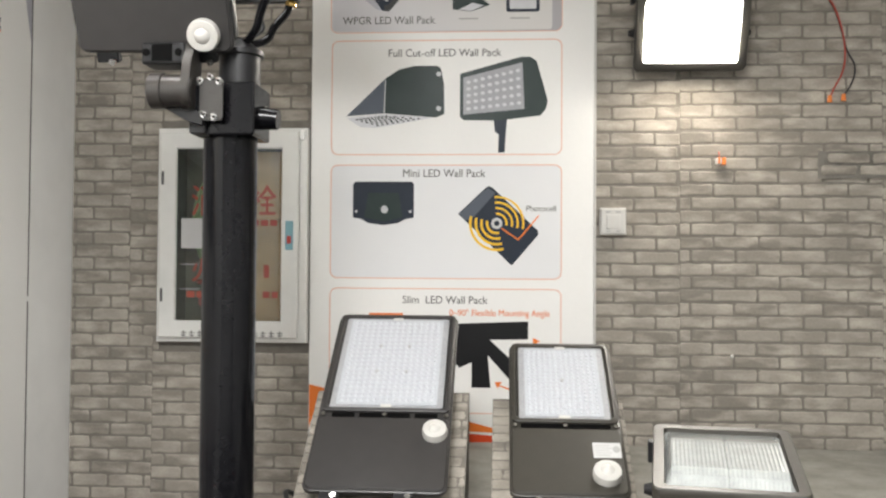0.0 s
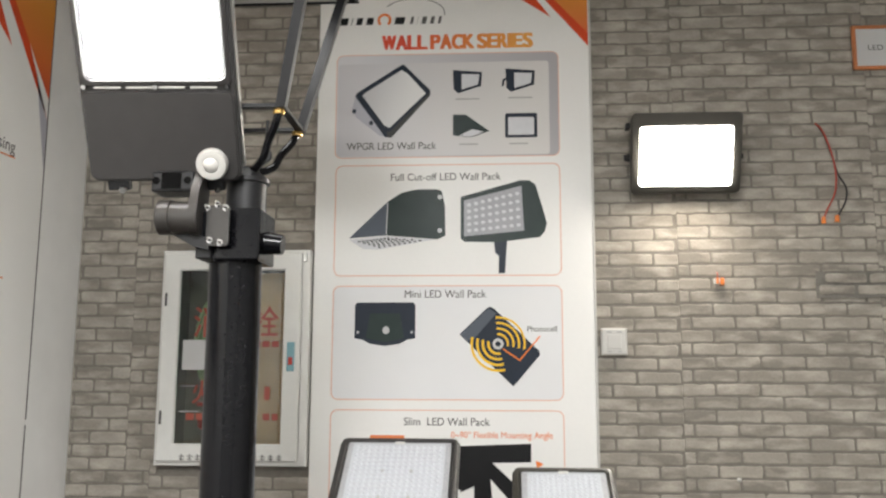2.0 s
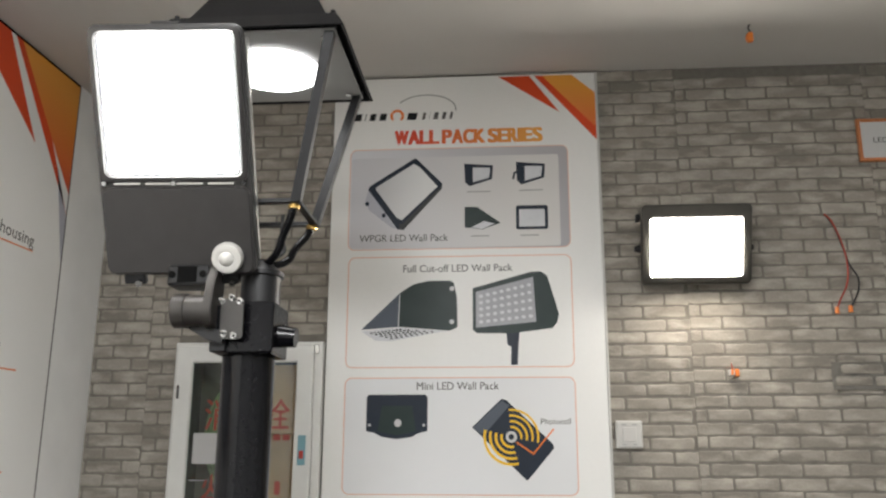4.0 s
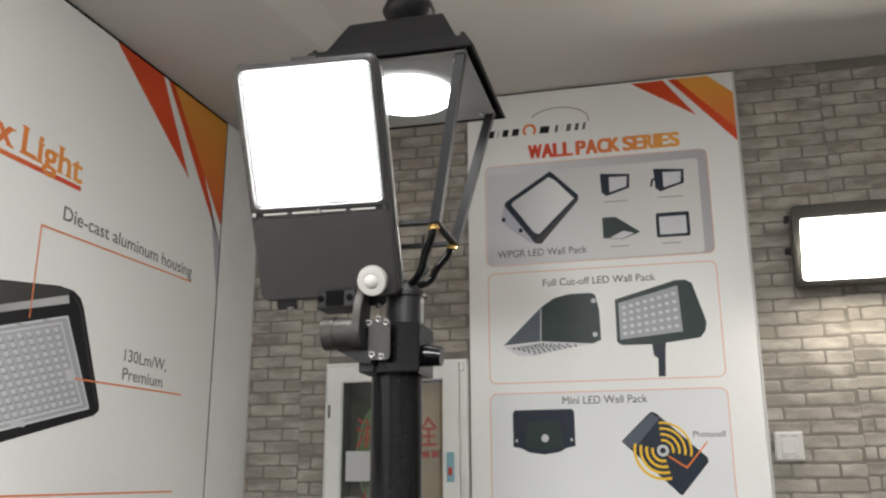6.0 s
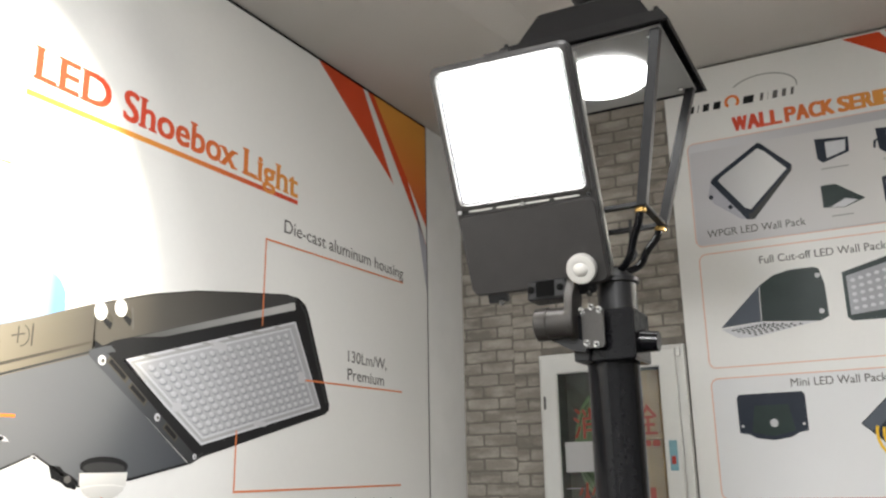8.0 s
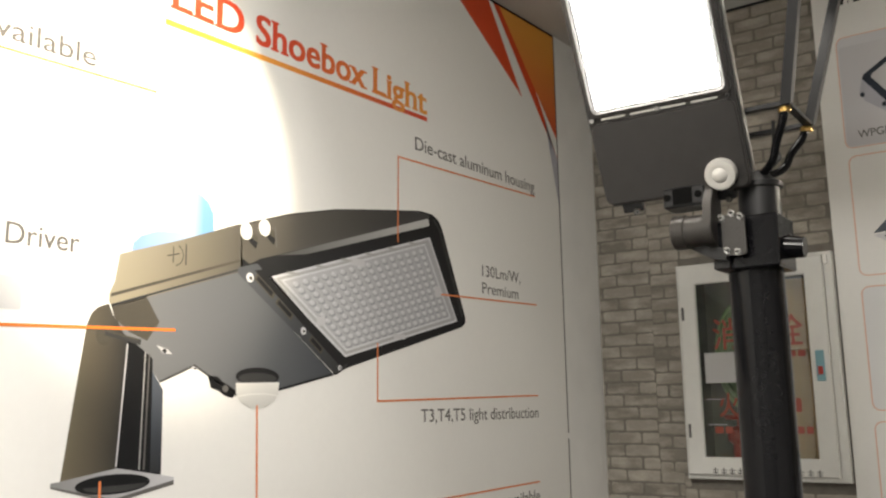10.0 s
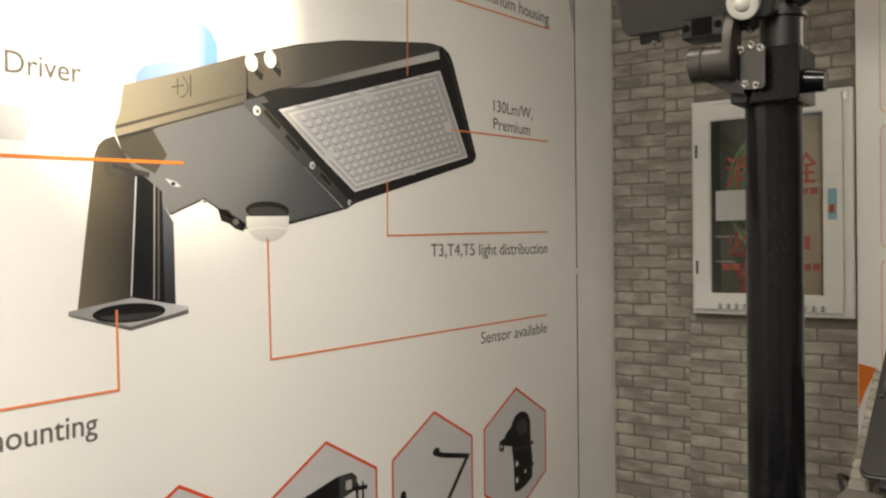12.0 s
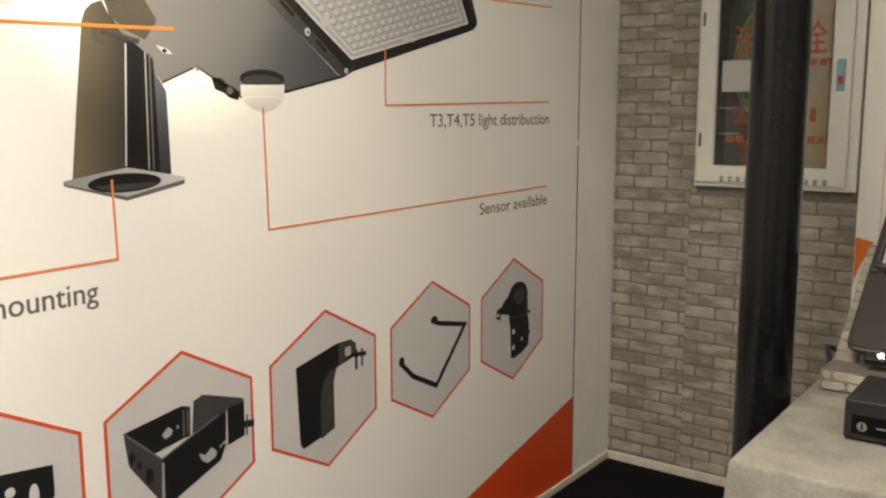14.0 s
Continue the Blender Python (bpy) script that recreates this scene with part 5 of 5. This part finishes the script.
        swell = min(1, v / 0.10) * (1 if v < 0.62 else max(0, (1 - v) / 0.38)) * 0.030
        row = []
        for i in range(nx + 1):
            u = i / nx
            edge = min(1, min(u, 1 - u) / 0.05)
            rib = 0.0012 * (i % 2) if not lit and 0.03 < u < 0.97 else 0
            seam = -0.003 if abs(u - 0.5) < 0.6 / nx else 0
            row.append(bm.verts.new((-gx + 2 * gx * u, (-deep - 0.006) * fall(g0 + (g1 - g0) * v) - swell * edge - rib - seam, g0 + (g1 - g0) * v)))
        grid.append(row)
    for j in range(nz):
        for i in range(nx):
            bm.faces.new((grid[j][i], grid[j][i + 1], grid[j + 1][i + 1], grid[j + 1][i]))
    part("refractor", bm, "glow_wall" if lit else "refractor", t, "brightly lit glass refractor" if lit else "clear ribbed glass refractor", smooth=lit)
    for s in (-1, 1):
        part("latch", cyl(bmesh.new(), (s * h * 0.98, -deep * 0.6, high * 0.5), (s * (h + 0.018), -deep * 0.6, high * 0.5), 0.016, 0.010, 12), "black", t)
        part("hinge_lug", box(bmesh.new(), s * (h - 0.004), s * (h + 0.012), -deep * 0.9, -deep * 0.6, high - 0.035, high - 0.012, 0.003), "black", t)
    return t


# the lit one on the brick wall, face tipped a little down
wall_pack(Matrix.Translation((0.662, N - 0.004, 2.112)), True, "lit bronze wall pack light fixed to the brick wall", high=0.268, deep=0.11, lean=0.4, lid=0.045)

# ---- table with its cloth ----
TX0, TX1, TY0, TY1, TZ = -0.512, 2.35, 1.552, 3.20, 0.80
table = thing("table", pose(0, 0, 0), "long display table hidden under a beige velvet cloth", "table")
part("tabletop", box(bmesh.new(), TX0 + 0.02, TX1 - 0.02, TY0 + 0.02, TY1, TZ - 0.035, TZ - 0.006, 0.004), "brown", table)
for ax in (TX0 + 0.08, TX1 - 0.08):
    for ay in (TY0 + 0.08, TY1 - 0.06):
        part("leg", box(bmesh.new(), ax - 0.02, ax + 0.02, ay - 0.02, ay + 0.02, 0, TZ - 0.035, 0.003), "steel", table)
cloth = thing("tablecloth", pose(0, 0, 0), "crumpled beige velvet tablecloth hanging to the floor over the table", "tablecloth")
bm = bmesh.new()
rnd = random.Random(5)
nx, ny = 72, 44
top = []
for j in range(ny + 1):
    row = []
    for i in range(nx + 1):
        x, y = TX0 + (TX1 - TX0) * i / nx, TY0 + (TY1 + 0.03 - TY0) * j / ny
        p = Vector((x * 3.1, y * 3.1, 0.3))
        row.append(bm.verts.new((x, y, TZ - 0.003 + 0.004 * noise.noise(p) + 0.003 * noise.noise(p * 3.7))))
    top.append(row)
for j in range(ny):
    for i in range(nx):
        bm.faces.new((top[j][i], top[j][i + 1], top[j + 1][i + 1], top[j + 1][i]))
edge = [top[j][0] for j in range(ny, -1, -1)] + [top[0][i] for i in range(1, nx + 1)] + [top[j][nx] for j in range(1, ny + 1)]
prev = edge
levels = ((0.003, -0.002), (0.005, -0.009), (0.008, -0.05), (0.016, -0.20), (0.022, -0.42), (0.028, -0.64), (0.032, -0.785))
s_at, acc = [0.0], 0.0
for a, b in zip(edge, edge[1:]):
    acc += (b.co - a.co).length
    s_at.append(acc)
for out, dz in levels:
    ring = []
    for k, v in enumerate(edge):
        c = v.co
        nxv = -1.0 if k <= ny else (1.0 if k >= ny + nx else 0.0)
        nyv = -1.0 if ny <= k <= ny + nx else 0.0
        n = Vector((nxv, nyv, 0)).normalized()
        fold = abs(dz) ** 0.8 * (0.045 * math.sin(s_at[k] * 13 + 1.7 * math.sin(s_at[k] * 3.1)) + 0.02 * math.sin(s_at[k] * 29))
        pos = Vector((c.x, c.y, TZ - 0.003)) + n * (out + max(-0.004, fold)) + Vector((0, 0, dz))
        pos.y = min(pos.y, N - 0.02)
        ring.append(bm.verts.new(pos))
    for k in range(len(edge) - 1):
        bm.faces.new((prev[k], prev[k + 1], ring[k + 1], ring[k]))
    prev = ring
part("cloth", bm, "cloth", cloth, smooth=False).data.polygons.foreach_set("use_smooth", [True] * len(cloth.children[0].data.polygons))

# ---- bricks ----
BRICK_H, COURSE = 0.0400, 0.0469


def brick_outline(length, high, rng):
    """A rough-edged brick face with worn, uneven corners."""
    pts = []
    n = max(2, int(length / 0.022))

    def wob(e=0.0017):
        return rng.uniform(-e, e)

    for side in (-1, 1):
        r0, r1 = rng.uniform(0.004, 0.009), rng.uniform(0.004, 0.009)
        for k in range(n + 1):
            pts.append((side * (length / 2 - r1 - (length - r0 - r1) * (1 - k / n)), side * high / 2 + wob() * side))
        pts.append((side * (length / 2 - r1 * 0.3 + wob(0.001)), side * (high / 2 - r1 * 0.3)))
        pts.append((side * (length / 2 + wob()), side * (high / 2 - r1)))
        pts.append((side * (length / 2 + wob()), side * wob(0.004)))
        pts.append((side * (length / 2 + wob()), -side * (high / 2 - r0)))
        pts.append((side * (length / 2 - r0 * 0.3), -side * (high / 2 - r0 * 0.3 + wob(0.001))))
    return pts


def add_brick(verts, faces, outline, place, proud=0.0016, inset=0.0040):
    base = len(verts)
    n = len(outline)
    cu = sum(p[0] for p in outline) / n
    cv = sum(p[1] for p in outline) / n
    hu = max(p[0] for p in outline) - cu
    hv = max(p[1] for p in outline) - cv
    for u, v in outline:
        verts.append(place(u, v, 0.0002))
    for u, v in outline:
        verts.append(place(cu + (u - cu) * (1 - inset / hu), cv + (v - cv) * (1 - inset / hv), proud))
    for k in range(n):
        faces.append((base + k, base + (k + 1) % n, base + n + (k + 1) % n, base + n + k))
    faces.append(tuple(base + n + k for k in range(n)))


def mesh_from(name, verts, faces, mat):
    me = bpy.data.meshes.new(name)
    me.from_pydata(verts, [], faces)
    me.materials.append(M[mat])
    return me


rng = random.Random(11)
LENGTHS = (0.155, 0.137)
BRICKS = {}
for L in LENGTHS:
    for k in range(6):
        vv, ff = [], []
        add_brick(vv, ff, brick_outline(L - 0.0075, BRICK_H, rng), lambda u, v, n: (u, -n, v))
        BRICKS[L, k] = mesh_from("brick", vv, ff, "brick")


def course_runs(x0, x1, rng, odd, L, phase):
    """Splits one course of a roll into bricks of even length, each course half a brick on."""
    x = x0 - L + phase + (L / 2 if odd else 0)
    while x < x1:
        step = L + rng.uniform(-0.003, 0.003)
        a, b = max(x, x0), min(x + step, x1)
        if b - a > 0.014:
            a, b = a - (0.0036 if x < x0 else 0), b + (0.0036 if x + step > x1 else 0)
            yield (a + b) / 2, b - a
        x += step


# stands for the two table lights
def display_stand(x0, x1, foot, u_dir, rise, label):
    t = thing("display_stand", pose(0, 0, 0), label, "display stand", "brick-papered stands")
    z0, z1 = TZ + 0.001, TZ + 0.046
    y0 = foot - 0.055
    part("base_block", box(bmesh.new(), x0, x1, y0, foot + 0.16, z0, z1, 0.002, 1), "mortar", t)
    u = Vector(u_dir).normalized()
    low = Vector((0, foot + 0.045, z1 - 0.003))
    hi = low + u * rise
    bm = bmesh.new()
    prof = [(low.y, z0 + 0.002), (low.y, low.z), (hi.y, hi.z), (hi.y + 0.02, hi.z), (hi.y + 0.02, z0 + 0.002)]
    slab(bm, prof, lambda a, b, n: (n, a, b), x0 + 0.004, x1 - 0.004)
    wedge = part("sloped_back", bm, "mortar", t)
    r = random.Random(int(abs(x0) * 1000))

    def lay(owner, height, place, hb):
        v = 0.0
        while v < height - 0.006:
            h = min(hb, height - v)
            x = x0 - r.uniform(0, 0.06)
            while x < x1 - 0.005:
                L = r.choice((0.105, 0.09, 0.08, 0.06))
                a, b = max(x, x0 + 0.003), min(x + L, x1 - 0.003)
                if b - a > 0.012:
                    vv, ff = [], []
                    add_brick(vv, ff, brick_outline(b - a - 0.004, h - 0.004, r), lambda p, q, n: place((a + b) / 2 + p, v + h / 2 + q, n), 0.002, 0.0022)
                    ob = new("brick", mesh_from("brick", vv, ff, "brick"))
                    ob.parent = owner
                x += L
            v += hb

    lay(t.children[0], z1 - z0, lambda p, q, n: (p, y0 - n, z0 + q), 0.0225)
    nrm = Vector((0, -u.z, u.y))
    lay(wedge, rise, lambda p, q, n: (p, *(low + u * q + nrm * n).yz), 0.032)
    # right-hand edge paper
    return t


U1, U2 = (0, 0.80, 0.60), (0, 0.83, 0.557)
display_stand(-0.492, -0.068, 2.12, U1, 0.385, "wedge stand papered with grey bricks under the larger light")
display_stand(-0.012, 0.345, 2.12, U2, 0.385, "wedge stand papered with grey bricks under the smaller light")
shoebox_light(basis((-0.281, 2.105, 0.894), (1, 0, 0), U1), 0.343, 0.637, 0.40, False, "housing", "large unlit grey shoebox area light leaning on brick stand", (0.133, 0.178, 0.031), thick=0.048)
shoebox_light(basis((0.176, 2.105, 0.893), (1, 0, 0), U2), 0.280, 0.555, 0.434, False, "housing2", "smaller unlit olive-grey shoebox area light with label on stand", (0.088, 0.060, 0.034), sticker=True, thick=0.048, lens_cols=13)

nrm = Vector((0.0, -0.2, 0.98)).normalized()
m = basis((0.455, 1.785, 0.820), (0.985, -0.17, 0), (0.03, 0.2, -0.98))
wall_pack(m, False, "unlit bronze wall pack light lying face up on the table", 0.292, 0.340, 0.165)

blk = thing("driver_box", pose(-0.376, 1.775, TZ), "small black metal box with a chrome lock, on the tablecloth", "metal box")
part("case", box(bmesh.new(), 0, 0.30, 0, 0.19, 0.002, 0.078, 0.003), "black", blk)
part("front_panel", box(bmesh.new(), 0.014, 0.285, -0.003, 0.0, 0.014, 0.050, 0.001), "slot", blk)
bm = cyl(bmesh.new(), (0.034, -0.003, 0.031), (0.034, -0.010, 0.031), 0.009, segs=20)
lk = part("lock", bm, "chrome", blk, "round chrome key lock", smooth=True)
part("keyhole", box(bmesh.new(), 0.0325, 0.0355, -0.0108, -0.0102, 0.025, 0.037), "slot", lk)
part("slot_edge", box(bmesh.new(), 0.058, 0.20, -0.0045, -0.003, 0.030, 0.032), "steel", blk)
cab_le = thing("power_cable", pose(0, 0, 0), "black power cable looping behind the stand on the table", "cable")
part("cord", sweep(bmesh.new(), [(-0.50, 2.36, TZ + 0.006), (-0.525, 2.33, TZ + 0.03), (-0.525, 2.26, TZ + 0.05), (-0.505, 2.20, TZ + 0.035), (-0.50, 2.19, TZ + 0.006)], 0.006), "black_wire", cab_le, smooth=True)

# ---- small things on the wall and ceiling ----
sw = thing("wall_switch", pose(0.407, N - 0.003, 1.588), "white plastic wall switch box beside the poster", "switch")
part("box", box(bmesh.new(), -0.046, 0.046, -0.022, 0, -0.048, 0.048, 0.004), "white_plastic", sw)
part("plate", box(bmesh.new(), -0.041, 0.041, -0.026, -0.022, -0.043, 0.043, 0.002), "white_plastic", sw)
part("rocker", box(bmesh.new(), -0.024, 0.024, -0.029, -0.026, -0.026, 0.024, 0.002), "white_plastic", sw)
for dx in (-0.018, 0.018):
    part("marking", box(bmesh.new(), dx - 0.009, dx + 0.009, -0.0268, -0.026, 0.031, 0.036), "ink_grey", sw)
    part("marking", box(bmesh.new(), dx - 0.007, dx + 0.007, -0.0268, -0.026, -0.037, -0.033), "ink_grey", sw)

hk = thing("wire_connector", pose(0.780, N - 0.003, 1.802), "orange and clear wire connector hanging from the wall", "connector")
part("body", box(bmesh.new(), -0.016, 0.004, -0.030, -0.008, -0.012, 0.010, 0.003), "white_plastic", hk)
part("lever", box(bmesh.new(), 0.004, 0.019, -0.030, -0.008, -0.014, 0.012, 0.003), "orange_plastic", hk)
part("lever", box(bmesh.new(), -0.010, -0.002, -0.033, -0.030, -0.010, 0.012, 0.001), "orange_plastic", hk)
part("lead", sweep(bmesh.new(), [(0.0, 0.002, 0.035), (-0.002, -0.014, 0.028), (-0.002, -0.018, 0.012)], 0.0022, 8), "red_wire", hk, smooth=True)

wr = thing("loose_wires", pose(0, N - 0.004, 0), "red and black wires with orange caps hanging out of the wall", "wires")
part("red_lead", sweep(bmesh.new(), [(1.155, 0.003, 2.385), (1.175, -0.012, 2.35), (1.200, -0.016, 2.27), (1.212, -0.014, 2.19), (1.205, -0.012, 2.12), (1.175, -0.012, 2.06), (1.162, -0.012, 2.03)], 0.0032, 8), "red_wire", wr, smooth=True)
part("black_lead", sweep(bmesh.new(), [(1.158, 0.003, 2.385), (1.183, -0.008, 2.33), (1.208, -0.010, 2.24), (1.222, -0.008, 2.19), (1.246, -0.010, 2.14), (1.240, -0.012, 2.09), (1.210, -0.012, 2.035)], 0.0030, 8), "black_wire", wr, smooth=True)
for x, z in ((1.160, 2.022), (1.207, 2.027)):
    part("wire_cap", cyl(bmesh.new(), (x, -0.012, z + 0.012), (x, -0.012, z - 0.012), 0.0065, 0.0085, 12), "orange_plastic", wr, smooth=True)
nl = thing("nail", pose(0.826, N - 0.001, 1.113), "small white nail head in the brick wall", "nail")
part("head", lathe(bmesh.new(), [(0, 0), (0.007, 0), (0.007, 0.004), (0.003, 0.008), (0, 0.008)], m=pose(0, 0, 0, 90)), "white_plastic", nl, smooth=True)

ch = thing("ceiling_connector", pose(0.852, 2.915, TOP), "orange wire connector hanging from the ceiling", "connector")
part("lead", sweep(bmesh.new(), [(0.004, 0, 0.002), (-0.004, 0, -0.012), (0.002, 0, -0.026), (-0.002, 0, -0.036)], 0.003, 8), "black_wire", ch, smooth=True)
part("body", box(bmesh.new(), -0.010, 0.010, -0.010, 0.010, -0.066, -0.032, 0.003), "orange_plastic", ch)
part("lever", box(bmesh.new(), -0.014, -0.008, -0.007, 0.007, -0.058, -0.040, 0.001), "orange_plastic", ch)

sg = thing("framed_sign", pose(1.303, N - 0.004, 2.582), "white sign in an orange wooden frame hung on the brick wall", "sign")
part("frame", rect_ring(bmesh.new(), 0, 0.46, 0, 0.167, 0.012, -0.016, 0.0, 0.002), "wood_frame", sg)
part("sheet", box(bmesh.new(), 0.012, 0.448, -0.010, -0.004, 0.012, 0.155), "paper", sg)
sp = Print(sg, lambda u, v, n: (u, -0.010 - n, v))
sp.text("LED WALL PACK LIGHT", "ink_text", 0.055, 0.405, 0.073, 0.020, name="lettering")

tp = thing("torn_wallpaper_strip", pose(0, N - 0.003, 0), "patched strip of brick wallpaper with curled torn edges", "wallpaper patch")
bm = bmesh.new()
n = 22
rows = []
for j, z in enumerate((1.742, 1.765, 1.79, 1.815, 1.838)):
    rows.append([bm.verts.new((1.122 + 0.53 * i / n, -0.004 - 0.006 * abs(noise.noise(Vector((i * 0.35, j * 0.5, 0)))) - (0.006 if j in (0, 4) else 0), z + 0.006 * noise.noise(Vector((i * 0.4, j * 3.0, 2))))) for i in range(n + 1)])
for a, b in zip(rows, rows[1:]):
    for i in range(n):
        bm.faces.new((a[i], a[i + 1], b[i + 1], b[i]))
geom = bmesh.ops.extrude_face_region(bm, geom=bm.faces[:])
bmesh.ops.translate(bm, vec=(0, 0.0015, 0), verts=[v for v in geom["geom"] if isinstance(v, bmesh.types.BMVert)])
part("strip", bm, "torn", tp, smooth=True)
for z, x in ((1.771, 1.128), (1.771, 1.262), (1.771, 1.420), (1.771, 1.572), (1.812, 1.150), (1.812, 1.304), (1.812, 1.462)):
    vv, ff = [], []
    ln = 0.128 if z < 1.8 and x < 1.2 else 0.148 if x < 1.5 else 0.075
    add_brick(vv, ff, brick_outline(ln - 0.006, 0.033, rng), lambda u, v, n: (x + ln / 2 + u, -0.0128 - n - 0.002 * math.sin(9 * (x + u)), z + v), 0.0015, 0.003)
    ob = new("brick", mesh_from("brick", vv, ff, "brick"))
    ob.parent = tp

# ---- the bricks of the north wall, last ----
rng = random.Random(23)
# each roll: west edge, east edge, brick length, shift of the courses, start of the bond
ROLLS = (
    (W + 0.002, -1.36, 0.137, 0.006, 0.02),
    (-1.36, -0.66, 0.137, -0.008, 0.05),
    (-0.66, -0.055, 0.155, 0.0, 0.0),
    (-0.055, 0.645, 0.155, -0.006, 0.073),
    (0.645, 1.345, 0.155, 0.0, 0.038),
    (1.345, 2.045, 0.155, -0.012, 0.02),
    (2.045, 2.745, 0.155, 0.004, 0.06),
    (2.745, E_, 0.155, -0.006, 0.03),
)
rest_v, rest_f = [], []
singles = []
for s0, s1, L, shift, phase in ROLLS:
    for k in range(64):
        zc = 0.0605 + shift * 0.5 + k * COURSE + (shift * 0.5 if k else 0)
        if zc + BRICK_H / 2 > TOP - 0.002:
            break
        w0, w1 = (s0, s1) if zc > 1.16 else (-1.27 if s0 == -1.36 else s0, -1.27 if s1 == -1.36 else s1)
        for cx, ln in course_runs(w0, w1, rng, k % 2, L, phase):
            a, b = cx - ln / 2, cx + ln / 2
            if a > -0.70 and b < 0.352 and zc > 0.5:
                continue
            if b > -1.238 and a < -0.69 and KZ0 - 0.018 < zc < KZ1 + 0.018:
                if a > -1.262 and b < -0.66:
                    continue
                if a <= -1.262:
                    b = min(b, -1.242)
                else:
                    a = max(a, -0.686)
                if b - a < 0.02:
                    continue
            c, ln = (a + b) / 2, b - a
            near = 0.30 < c < 1.36 and 0.90 < zc < 2.60
            if near and len(singles) < 300:
                ob = new("brick", BRICKS[L, rng.randrange(6)])
                ob.location = (c, N, zc + rng.uniform(-0.0012, 0.0012))
                ob.scale = (max(0.008, ln - 0.0075) / (L - 0.0075), 1, 1)
                ob.parent = wall_north
                singles.append(ob)
            else:
                add_brick(rest_v, rest_f, brick_outline(max(0.0165, ln - 0.0075), BRICK_H, rng), lambda u, v, nn: (c + u, N - nn, zc + v))
far = new("brick_courses", mesh_from("brick_courses", rest_v, rest_f, "brick"))
far.parent = wall_north
tagged(far, kind="stuff")
